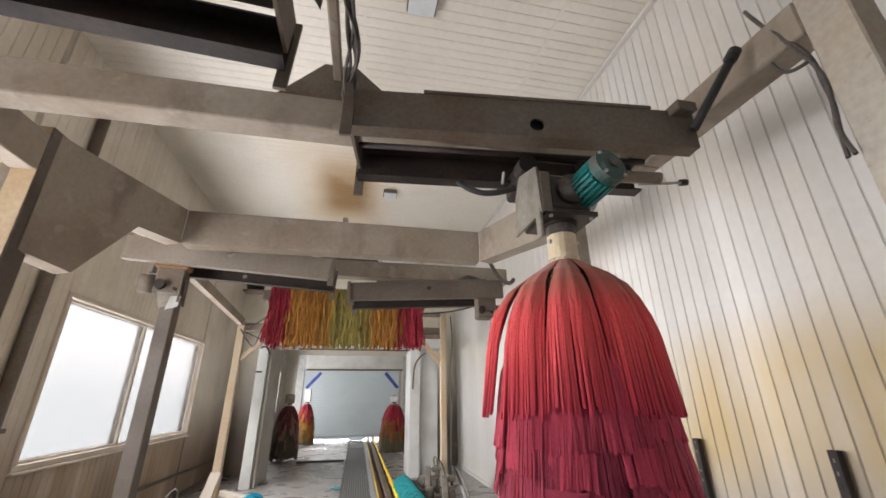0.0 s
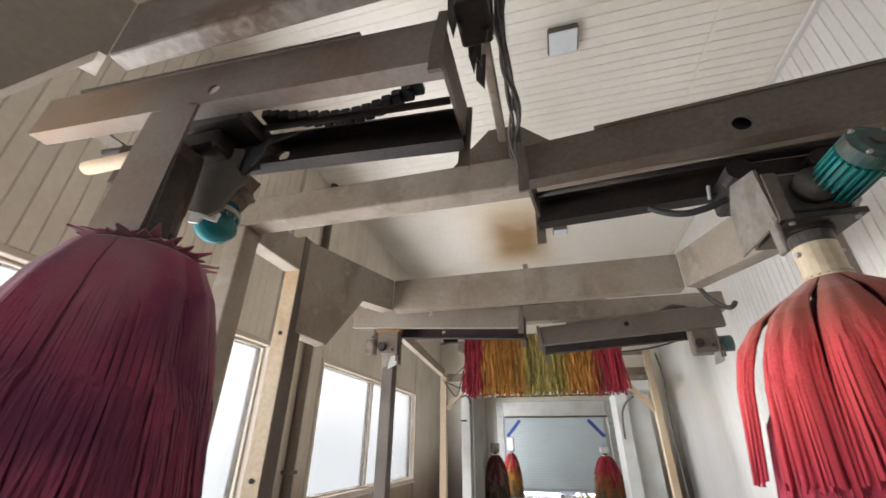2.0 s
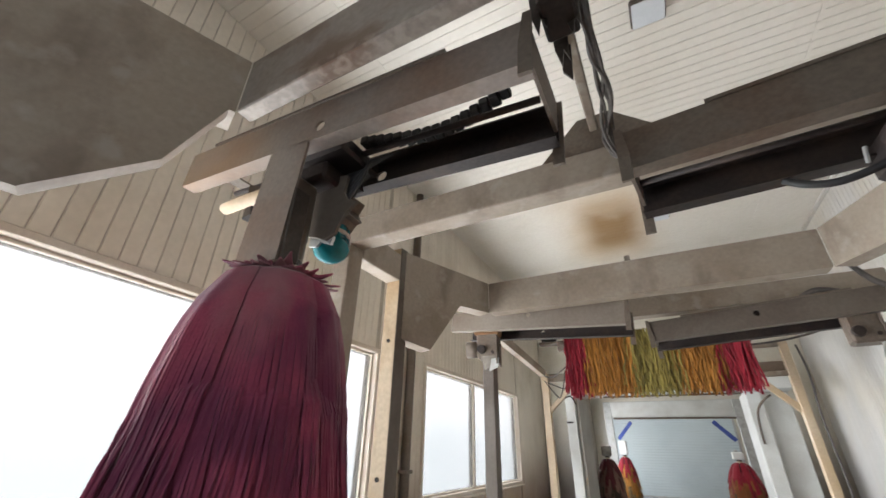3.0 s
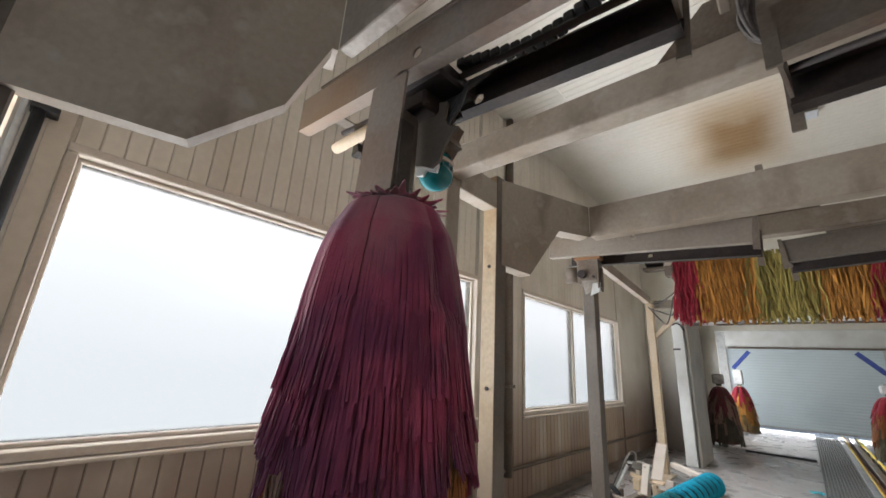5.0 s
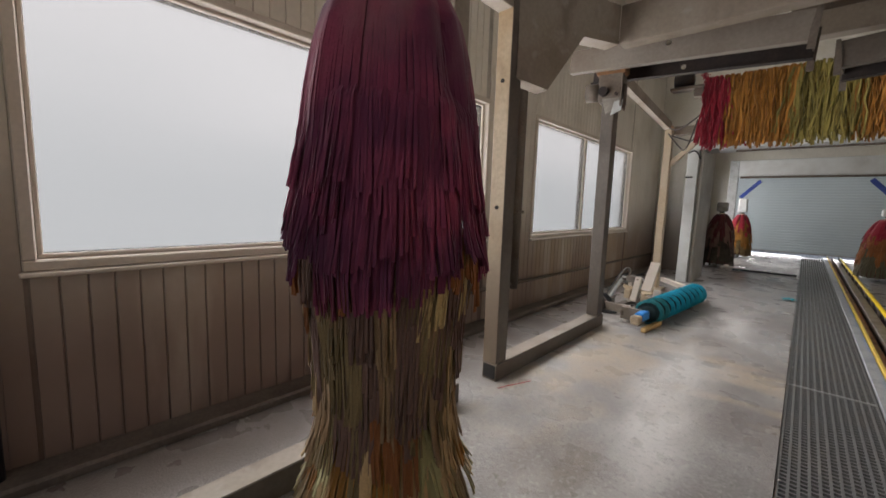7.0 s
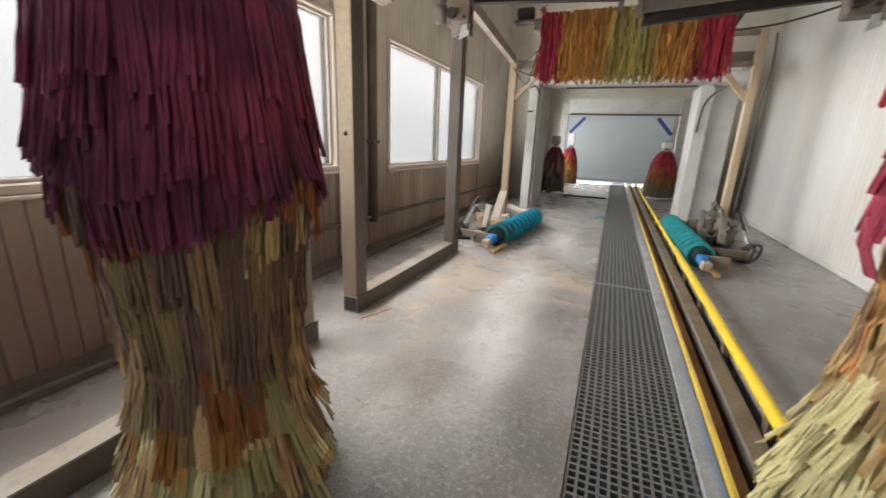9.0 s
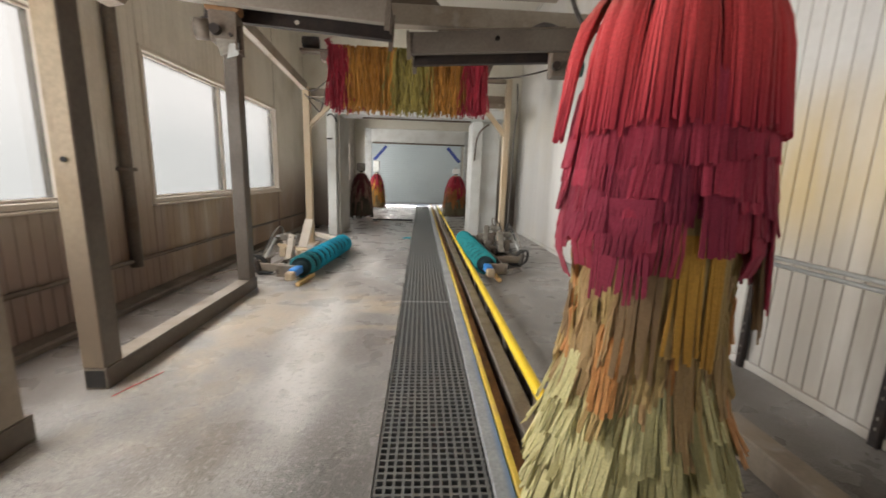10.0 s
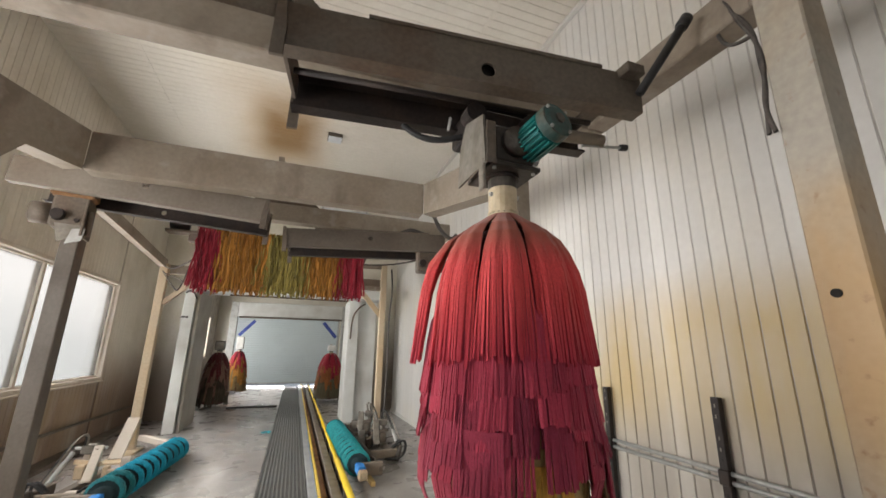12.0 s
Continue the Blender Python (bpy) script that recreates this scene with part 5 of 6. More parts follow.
part("indicator_lamp", rod((0.23, -0.02, 0.40), (0.25, -0.05, 0.42), 0.010, 10), F_ORANGE, car)

# carriages of the far arms, without brushes
for m, lab in ((pose(-1.33, 3.86, 2.02, 0, 0, 10), "rusty empty brush carriage on the far arm"), (pose(1.29, 4.36, 2.03, 0, 0, -7), "dark empty brush carriage on the far arm")):
    car = thing("brush_carriage", m, lab, "carriage", "brush carriages")
    part("gearbox", box(-0.09, 0.09, -0.07, 0.10, 0.0, 0.292, bevel=0.015), STEEL_D, car)
    part("rusty_clamp", box(-0.11, 0.115, -0.082, 0.06, 0.205, 0.30, bevel=0.012), RUST, car, "rusty brown clamp")
    part("slot", box(-0.02, 0.05, -0.0845, -0.078, 0.225, 0.262, bevel=0.002), PIT, car)
    part("grease_cap", rod((-0.045, -0.105, 0.075), (-0.045, -0.06, 0.075), 0.034, 16, 0.040), STEEL_B, car)
    part("pale_bracket", prism([(0.0, -0.13), (0.075, -0.10), (0.085, -0.02), (0.02, -0.03)], 0.012, pose(0.02, -0.082, 0.02)), GALV, car, "pale galvanised bracket")
    part("bracket_plate", box(0.08, 0.095, -0.09, 0.11, -0.05, 0.20, bevel=0.004), STEEL_D, car)
    if m.translation.x > 0:
        part("motor_body", rod((0.07, 0.0, 0.07), (0.20, 0.0, 0.07), 0.065, 18), TEAL_G, car, "grimy teal motor", smooth=True)
    else:
        part("motor_body", rod((-0.19, 0.0, 0.09), (-0.09, 0.0, 0.09), 0.070, 18), STEEL_D, car, "grimy grey motor", smooth=True)
        part("torn_sheet", prism([(-0.02, -0.10), (0.05, -0.06), (0.08, 0.02), (-0.05, 0.02)], 0.006, pose(0, -0.078, 0)), GRIME, car)
    part("handle_rod", rod((0.11, -0.05, -0.04), (0.11, -0.05, 0.12), 0.014, 10), STEEL_D, car)
    for x in (-0.05, 0.05):
        part("bolt", rod((x, -0.085, 0.05), (x, -0.065, 0.05), 0.014, 6), STEEL_B, car)

ob = thing("arm_damper", pose(1.22, 1.60, 2.14), "black rubber-booted damper between arm and side beam", "damper")
part("boot", rod((0.0, 0.02, 0.06), (0.15, -0.075, 0.33), 0.016, 14), RUBBER, ob, smooth=True)
part("end_cap", rod((0.14, -0.07, 0.315), (0.162, -0.083, 0.355), 0.022, 14), RUBBER, ob, smooth=True)
part("bracket", box(-0.06, 0.02, 0.0, 0.08, 0.13, 0.17, bevel=0.004), STEEL_D, ob)

# ---- hoses and cables ----
def bundle(name, label, runs, r, mat=HOSE):
    ob = thing(name, pose(0, 0, 0), label, "hose")
    for pts in runs:
        hose("hose", pts, r, mat, ob)
    return ob


rng = random.Random(3)
runs = []
for k in range(6):
    def w(d=0.028):
        return rng.uniform(-d, d)
    runs.append([(-0.04 + 0.03 * (k % 3) + w(), 1.34 + w(), 2.72), (-0.03 + 0.02 * (k % 2) + w(), 1.46 + w(), 2.60), (-0.02 + w(), 1.62 + w(), 2.56), (0.0 + w(), 1.76 + w(), 2.60 + w()), (0.0 + w(), 1.92 + w(), 2.62),
                 (-0.02 + w(), 2.05 + w(), 2.60 + w()), (-0.03 + w(0.03), 2.11 + w(), 2.52 + w()), (0.02, 2.10 + w(), 2.46 + w()), (0.045, 2.08, 2.42)])
bundle("hose_bundle", "black hoses and cables bundled round the pivot hanger", runs, 0.0072)
rng = random.Random(31)
strands = []
for k in range(2):
    pts = []
    for i in range(9):
        t = i / 8
        pts.append((1.47 - 0.03 * t + rng.uniform(-0.012, 0.012), 1.50 - 0.14 * min(1, 2 * t) + rng.uniform(-0.012, 0.012), 2.68 - 0.74 * t))
    strands.append(pts)
bundle("cable_loop", "black cable running down the tan side post", strands + [[(1.46, 1.47, 2.40), (1.42, 1.44, 2.33), (1.41, 1.40, 2.28), (1.44, 1.37, 2.30)]], 0.0065)
v0 = thing("drag_chain", pose(0, 0, 0), "black plastic cable drag chain inside the brush arm", "drag chain")
for k in range(16):
    t = k / 15
    x, y, z = -0.30 - 0.55 * t, 1.50 + 0.02 * math.sin(5 * t), 2.40 - 0.07 * math.sin(math.pi * t * 0.8) + 0.02 * t
    part("link", box(x - 0.0185, x + 0.017, y - 0.026, y + 0.026, z - 0.017, z + 0.017, bevel=0.005), RUBBER, v0)

bundle("hose_bundle", "black hoses on the far brush arm", [[(0.95, 4.30, 2.34), (1.05, 4.30, 2.42), (1.15, 4.28, 2.43), (1.28, 4.25, 2.36)], [(1.30, 4.2, 2.60), (1.34, 4.15, 2.45), (1.40, 4.12, 2.36), (1.50, 4.15, 2.33), (1.55, 4.2, 2.40)]], 0.02)

# ---- lamps ----
for x, y, sx, lab in ((0.40, 2.80, 0.115, "square grey ceiling lamp, unlit"), (0.39, 5.93, 0.10, "square grey ceiling lamp, unlit"), (-1.45, -0.6, 0.115, "square grey ceiling lamp, unlit")):
    ob = thing("ceiling_lamp", pose(x, y, ZC), lab, "ceiling lamp", "ceiling lamps")
    part("frame", box(-sx, sx, -sx * 0.95, sx * 0.95, -0.06, -0.001, bevel=0.012), POST, ob)
    part("diffuser", box(-sx + 0.008, sx - 0.008, -sx * 0.95 + 0.008, sx * 0.95 - 0.008, -0.070, -0.056, bevel=0.006), LENS, ob)

ob = thing("strip_lamp", pose(0.86, YB - 0.6, ZC - 0.14), "white strip lamp in a wire guard under the ceiling", "strip lamp")
part("body", box(-0.5, 0.5, -0.06, 0.06, 0.04, 0.138, bevel=0.01), WHITE, ob)
part("tube_cover", rod((-0.48, 0, 0.02), (0.48, 0, 0.02), 0.03, 12), LENS, ob, smooth=True)
hose("wire_guard", [(-0.45, -0.05, 0.05), (-0.45, -0.08, -0.05), (-0.40, -0.08, -0.07), (0.40, -0.08, -0.07), (0.45, -0.08, -0.05), (0.45, -0.05, 0.05)], 0.008, STEEL_D, ob)

# ---- pipes and conduits ----
ob = thing("wall_pipe", pose(XL + 0.05, 4.13, 0), "grey vertical downpipe on the window wall", "pipe")
part("pipe", rod((0, 0, 0.3), (0, 0, ZC), 0.045, 16), STEEL_D, ob, smooth=True)
for z in (1.1, 2.4):
    part("pipe_clip", box(-0.05, 0.048, -0.055, 0.055, z, z + 0.03), STEEL_D, ob)
ob = thing("wall_pipe", pose(XL + 0.07, 0.46, 0), "black conduit beside the wide window", "pipe")
part("pipe", rod((0, 0, 0.0), (0, 0, 2.35), 0.022, 12), RUBBER, ob, smooth=True)
part("pipe", rod((-0.01, -0.045, 0.0), (-0.01, -0.045, 2.44), 0.013, 10), WHITE, ob, "thin white pipe", smooth=True)
part("elbow", rod((0, 0, 2.35), (0.0, 0.12, 2.42), 0.022, 12), RUBBER, ob, smooth=True)
for z in (2.22, 2.33):
    part("pipe_clip", box(-0.06, 0.03, -0.03, 0.06, z, z + 0.025, bevel=0.004), RUBBER, ob)
ob = thing("wall_conduit", pose(XL + 0.02, 0, 0), "thin brown pipe along the foot of the window wall", "conduit")
part("pipe", rod((0.02, 3.0, 0.36), (0.02, YB, 0.30), 0.018, 10), STEEL_D, ob, smooth=True)
for z, lab in ((0.695, "grey conduit along the ribbed wall"), (0.735, "grey conduit along the ribbed wall")):
    ob = thing("wall_conduit", pose(XR - 0.035, 0, z), lab, "conduit", "wall conduits")
    part("pipe", rod((0, 0.5, 0), (0, 3.1, 0), 0.012, 10), GALV, ob, smooth=True)
for y, z1 in ((2.195, 1.078), (2.955, 1.06)):
    ob = thing("wall_stanchion", pose(XR - 0.012, y, 0), "dark slotted steel channel standing against the wall", "channel", "wall stanchions")
    bm = box(-0.040, -0.006, -0.021, 0.021, 0.0, z1, bevel=0.003)
    part("channel", bm, STEEL_B, ob)
    for k in range(int(z1 / 0.05)):
        part("slot", box(-0.042, -0.0395, -0.003, 0.003, 0.03 + k * 0.05, 0.046 + k * 0.05), GRIME if k % 3 else PIT, ob)
    part("clip", box(-0.052, -0.0, -0.026, 0.026, 0.68, 0.75, bevel=0.004), STEEL_B, ob)


# ---- rocker brushes on the floor ----
def rocker(m, L, label, mirror):
    ob = thing("rocker_brush", m, label, "rocker brush", "floor rocker brushes")
    R, count = 0.130, round(L / 0.165)
    rng = random.Random(17)
    pitch, seg, rings = L / count, 54, 9
    v, f = [], []
    for i in range(rings):
        u = -1 + 2 * i / (rings - 1)
        for k in range(seg):
            a = 2 * math.pi * k / seg
            r = 0.030 + 0.100 * max(0.0, 1 - (0.99 * u) ** 2) ** 0.42 + rng.uniform(-0.003, 0.003)
            v.append((r * math.cos(a), u * pitch * 0.27 + 0.034 * mirror * math.cos(a) + rng.uniform(-0.003, 0.003), r * math.sin(a)))
    for i in range(rings - 1):
        for k in range(seg):
            f.append((i * seg + k, i * seg + (k + 1) % seg, (i + 1) * seg + (k + 1) % seg, (i + 1) * seg + k))
    st = Strips()                       # stray bristles standing out of the coil
    for k in range(160):
        a, u = rng.uniform(0, 2 * math.pi), rng.uniform(-0.7, 0.7)
        c, d = math.cos(a), math.sin(a)
        r0, r1 = 0.08, 0.030 + 0.100 * (1 - u * u) ** 0.42 + rng.uniform(0.0, 0.006)
        y = u * pitch * 0.27 + 0.034 * mirror * c
        st.add([((c * r0, y, d * r0), (-d, 0, c), (0, 1, 0)), ((c * r1, y + rng.uniform(-0.006, 0.006), d * r1), (-d, 0, c), (0, 1, 0))], [0.006, 0.003], 0.004)
    f += [tuple(q + len(v) for q in face) for face in st.f]
    coil = bpy.data.meshes.new("bristle_coil")
    coil.from_pydata(v + st.v, [], f)
    coil.materials.append(TEAL_F if mirror > 0 else TEAL_D)
    coil.materials.append(TEAL_K)
    for i in (0, rings - 2):            # coil sides near-black: painted shade between the coils
        for k in range(seg):
            coil.polygons[i * seg + k].material_index = 1
    soiled = coil.copy()
    soiled.materials[0] = TEAL_S if mirror > 0 else TEAL_D
    for k in range(count):
        q = new("bristle_coil", soiled if k < 2 else coil)
        q.parent = ob
        q.matrix_basis = pose(0, L * (k + 0.5) / count, R)
    part("core", rod((0, -0.02, R), (0, L + 0.02, R), 0.068, 18), TEAL_K, ob, smooth=True)
    part("blue_sleeve", box(-0.042, 0.042, -0.19, 0.0, R - 0.055, R + 0.03, bevel=0.012), BLUE, ob, "bright blue end block")
    part("end_plug", box(-0.046, 0.046, -0.28, -0.191, R - 0.075, R + 0.012, bevel=0.014), DIRTY_WOOD, ob, "dirty wooden end block")
    links = bmesh.new()
    for k in range(int(L / 0.045)):
        w = 0.012 if k % 2 else 0.018
        add_box(links, -0.15 * mirror - w / 2, -0.15 * mirror + w / 2, 0.045 * k, 0.045 * k + 0.038, R + 0.045 - w / 2, R + 0.045 + w / 2)
    tagged(part("drive_chain", links, STEEL_B, ob, "greasy drive chain"), kind="stuff")
    side = -mirror
    part("side_plank", box(side * 0.005 + 0.07, side * 0.005 + 0.115, -0.28, 0.15, 0.003, 0.045, bevel=0.005), WOOD, ob, "yellow wooden plank")
    part("frame_bar", box(-0.22 * mirror - 0.02, -0.22 * mirror + 0.02, -0.05, L + 0.1, 0.06, 0.12, bevel=0.005), STEEL_D, ob)
    for y in (-0.05, L + 0.06):
        part("bearing_arm", box(min(0, -0.24 * mirror), max(0, -0.24 * mirror), y, y + 0.035, 0.03, 0.16, bevel=0.006), STEEL, ob)
    return ob


def aimed(a, b):
    d = Vector((b[0] - a[0], b[1] - a[1], 0))
    return pose(a[0], a[1], 0, 0, 0, math.degrees(math.atan2(d.y, d.x)) - 90)


rocker(aimed((-1.185, 4.88), (-1.02, 6.6)), 1.62, "bright teal spiral rocker brush lying on the floor", 1)
rocker(aimed((0.875, 5.15), (0.82, 7.2)), 2.05, "dark teal spiral rocker brush beside the yellow rail", -1)


def valve_stand(m, label, seed, side, paint, block):
    """Lever frame, valves and hose loops that move a rocker brush; side 1 or -1 turns it about."""
    rng = random.Random(seed)
    ob = thing("valve_stand", m, label, "valve assembly", "rocker brush valve stands")

    def bx(x0, x1, *rest, **kw):
        return box(min(side * x0, side * x1), max(side * x0, side * x1), *rest, **kw)

    def pt(x, y, z):
        return (side * x, y, z)
    part("base_channel", bx(-0.16, -0.08, -0.45, 0.55, 0.0, 0.05, bevel=0.006), STEEL_D, ob)
    part("end_bracket", bx(-0.18, 0.20, -0.47, -0.43, 0.03, 0.12, bevel=0.006), STEEL, ob)
    part("end_bracket", bx(-0.18, -0.14, -0.43, -0.20, 0.05, 0.14, bevel=0.006), STEEL_D, ob)
    part("cylinder", rod(pt(0.02, -0.02, 0.08), pt(0.03, 0.0, 0.33), 0.036, 14), paint, ob, "air cylinder", smooth=True)
    part("cylinder_cap", rod(pt(0.03, 0.0, 0.33), pt(0.03, 0.0, 0.36), 0.042, 12), STEEL_D, ob)
    part("valve_block", bx(-0.13, -0.02, 0.02, 0.12, 0.30, 0.38, bevel=0.01), GRIME, ob)
    part("valve_block", bx(-0.09, -0.01, -0.10, -0.02, 0.12, 0.24, bevel=0.01), block, ob)
    part("valve_post", bx(-0.11, -0.06, 0.05, 0.10, 0.05, 0.30, bevel=0.006), paint, ob)
    part("crank", bx(-0.16, 0.06, -0.06, -0.03, 0.22, 0.26, bevel=0.006, m=pose(0, 0, 0, 0, side * 8, 0)), block, ob)
    part("lever_arm", bx(0.10, 0.19, 0.25, 0.34, 0.0, 0.26, bevel=0.01, m=pose(0, 0, 0, -10, 0, 0)), paint, ob, "painted lever arm")
    part("clamp", bx(0.08, 0.22, 0.42, 0.52, 0.04, 0.15, bevel=0.01), STEEL_D, ob)
    part("pin", rod(pt(-0.2, 0.08, 0.345), pt(0.06, 0.08, 0.345), 0.014, 10), GALV, ob)
    for k in range(4):
        w = rng.uniform(-0.03, 0.03)
        hose("hose", [pt(-0.10 + w, 0.05, 0.34), pt(-0.05 + w, 0.02 + w, 0.46), pt(-0.10 + w, -0.02, 0.50 + w), pt(-0.15 + w, -0.06, 0.40), pt(-0.20 + w, -0.12 + w, 0.24), pt(-0.24 + w, -0.24, 0.10), pt(-0.18, -0.34 + w, 0.05)],
             0.0065, RUBBER if k % 2 else GRIME, ob)
    part("guide_tube", rod(pt(-0.16, -0.02, 0.33), pt(-0.21, -0.30, 0.06), 0.020, 12), GALV, ob, "grey flexible tube", smooth=True)
    part("slanted_plate", bx(0.0, 0.075, -0.16, -0.135, 0.0, 0.30, bevel=0.006, m=pose(0, 0, 0.05, -24, 0, 0)), paint, ob)
    part("stop_block", bx(-0.06, 0.06, -0.26, -0.19, 0.0, 0.07, bevel=0.012), paint, ob)
    for x_, y_ in ((0.05, 0.16), (-0.05, 0.30), (0.12, 0.60)):
        part("link_block", bx(x_, x_ + 0.06, y_, y_ + 0.05, 0.0, 0.13, bevel=0.012), block, ob)
    part("front_lever", bx(-0.15, -0.10, -0.52, -0.47, 0.0, 0.20, bevel=0.012, m=pose(0, 0, 0, 0, -side * 14, 0)), GREASE, ob, "black greasy lever")
    for k in range(3):
        w = rng.uniform(-0.03, 0.03)
        hose("hose", [pt(-0.10, -0.40 + w, 0.12), pt(-0.16 + w, -0.42, 0.20), pt(-0.24 + w, -0.40 + w, 0.19), pt(-0.22 + w, -0.44, 0.05), pt(-0.12, -0.52 + w, 0.02), pt(0.02, -0.50, 0.03)], 0.011, RUBBER, ob)
    return ob


valve_stand(pose(-1.50, 5.55, 0, 0, 0, -6), "cream and steel valve linkage with looping hoses", 4, 1, TRIM, STEEL_T)
valve_stand(pose(1.27, 6.20, 0, 0, 0, 2), "dirty steel valve linkage with hoses", 8, -1, GRIME, STEEL_D)
valve_stand(pose(1.20, 6.95, 0, 0, 0, -12), "dirty steel valve linkage beside the tan post", 15, -1, GRIME, STEEL_D)
ob = thing("loose_lever", pose(-1.28, 6.75, 0.09, 0, 0, 0), "cream painted steel arm resting behind the rocker brush", "lever arm")
bm = bmesh.new()
tube_between(bm, (-0.25, 0.15, 0.10), (0.26, -0.12, 0.02), 0.08, 0.06)
part("arm", bm, TRIM, ob)

# ---- top brush station ----
st_ = thing("top_brush_gantry", pose(0, 7.05, 0), "tan steel frame of the overhead brush", "steel frame")
part("post", box(-1.72, -1.62, 0, 0.10, 0.0, 2.40, bevel=0.006), STEEL_T, st_, "tan painted post")
part("post", box(1.37, 1.46, -0.05, 0.05, 0.0, 2.62, bevel=0.006), STEEL_T, st_)
bm = bmesh.new()
tube_between(bm, (-1.655, -0.06, 0.40), (-1.66, -0.44, 0.02), 0.13, 0.03)
part("post_foot", bm, TRIM, st_, "sloping cream foot plate")
part("foot_plate", box(-1.76, -1.55, -0.60, 0.14, 0.001, 0.022, bevel=0.004), STEEL_T, st_)
part("cross_beam", box(-1.72, 1.46, 0.101, 0.22, 2.28, 2.40, bevel=0.006), STEEL, st_)
bm = bmesh.new()
tube_between(bm, (-1.63, 0.05, 1.85), (-1.25, 0.05, 2.22), 0.05, 0.07)
part("knee_brace", bm, STEEL_T, st_)
bm = bmesh.new()
tube_between(bm, (1.39, 0.0, 1.80), (1.02, 0.0, 2.22), 0.05, 0.06)
part("knee_brace", bm, STEEL_T, st_)
for z in (2.20, 2.56):
    part("side_rail", box(0.95, 1.369, -0.03, 0.03, z, z + 0.06, bevel=0.004), STEEL, st_)
part("side_rail", box(0.95, 1.01, -0.03, 0.03, 2.261, 2.559, bevel=0.004), STEEL, st_)
for x in (-1.16, 0.98):
    bm = bmesh.new()
    tube_between(bm, (x, 0.10, 2.45), (x, -0.85, 2.60), 0.05, 0.06)
    part("swing_arm", bm, STEEL_D, st_)
bm = bmesh.new()
tube_between(bm, (-1.56, -2.52, 2.47), (-1.69, 0.02, 2.40), 0.08, 0.10)
part("tie_beam", bm, STEEL, st_)

mit = thing("top_brush", pose(-0.02, 6.20, 2.60), "overhead felt roller in raspberry, gold and lime strips", "car wash brush")
part("roller", rod((-1.10, 0, 0), (0.95, 0, 0), 0.07, 18), STEEL_B, mit)
rng = random.Random(12)
bands = [(-1.05, -0.85, F_PINK), (-0.85, -0.30, F_GOLD), (-0.30, 0.20, F_LIME), (0.20, 0.62, F_GOLD), (0.62, 0.91, F_PINK)]


def band_at(x):
    for x0, x1, mat in bands:
        if x0 <= x < x1:
            return mat
    return F_PINK


cloth = {mat.name: (Strips(), mat) for x0, x1, mat in bands}
x = -1.05
while x < 0.91:
    for row in range(8):
        a = math.radians(-70 + row * 36) + rng.uniform(-0.15, 0.15)
        ln = rng.uniform(0.56, 0.70)
        xx = x + rng.uniform(-0.02, 0.02)
        dr = rng.gauss(0, 0.055)
        y0_, z0_ = -0.09 * math.sin(a), 0.10 * math.cos(a)
        out = -1 if math.sin(a) > 0 else 1
        reach = 0.10 + 0.05 * abs(math.sin(a)) + rng.uniform(0, 0.045)
        pts = [(xx, y0_, z0_), (xx, out * reach, 0.13 * math.cos(a) * 0.6 + 0.04)]
        for k in range(1, 7):
            t = k / 6
            pts.append((xx + dr * t + rng.uniform(-0.015, 0.015), out * (reach + 0.03 - 0.02 * t + rng.uniform(-0.014, 0.014)), 0.02 - (ln + 0.0) * t))
        tw = rng.uniform(-0.8, 0.8)
        path = []
        for k, p in enumerate(pts):
            path.append((p, (math.cos(tw), math.sin(tw), 0), (-math.sin(tw), math.cos(tw), 0.001)))
            tw += rng.uniform(-1.0, 1.0)
        cloth[band_at(xx + rng.gauss(0, 0.045)).name][0].add(path, rng.uniform(0.014, 0.028), 0.006)
    x += 0.016
for key in sorted(cloth):
    cloth[key][0].make("felt_fringe", cloth[key][1], mit)
part("bearing", box(-1.20, -1.10, -0.06, 0.06, -0.06, 0.05, bevel=0.008), STEEL_D, mit)
part("motor_body", rod((-1.42, 0, 0.16), (-1.22, 0, 0.16), 0.07, 18), STEEL_B, mit, "black motor", smooth=True)
part("motor_shelf", box(-1.45, -1.10, -0.08, 0.08, 0.04, 0.07), STEEL_D, mit)
bundle("cable_loop", "black cables drooping beside the overhead brush", [
    [(-1.66, 7.0, 2.28), (-1.45, 6.8, 2.02), (-1.30, 6.5, 1.95), (-1.18, 6.3, 2.30)], [(-1.62, 7.0, 2.25), (-1.40, 6.9, 2.15), (-1.25, 6.6, 2.08), (-1.15, 6.3, 2.25)],
    [(-1.66, 7.0, 2.36), (-1.5, 6.7, 2.25), (-1.3, 6.5, 2.30), (-1.15, 6.3, 2.36)]], 0.009)
bundle("cable_loop", "black hoses hanging down the tan post", [[(1.52, 6.95, 2.55), (1.56, 6.94, 2.2), (1.50, 6.93, 1.8), (1.52, 6.92, 1.0), (1.49, 6.9, 0.35)],
       [(0.98, 6.5, 2.50), (1.3, 6.6, 2.53), (1.7, 6.5, 2.60), (2.1, 6.6, 2.75)]], 0.012)

# ---- cladding columns and header of the passage ----
arch = thing("spray_arch", pose(0, 8.05, 0), "pale grey clad spray arch across the bay", "arch")
part("side_panel", box(-1.60, -1.44, 0, 0.9, 0, 2.169, bevel=0.01), LIGHTG, arch)
part("side_panel", box(-1.435, -1.385, 0.06, 1.0, 0, 2.169, bevel=0.01), COLG, arch)
part("header", box(-1.60, 1.62, 0.0, 0.62, 2.17, 2.33, bevel=0.01), LIGHTG, arch)
part("side_panel", box(1.05, 1.24, 0.3, 1.0, 0, 2.169, bevel=0.01), LIGHTG, arch)
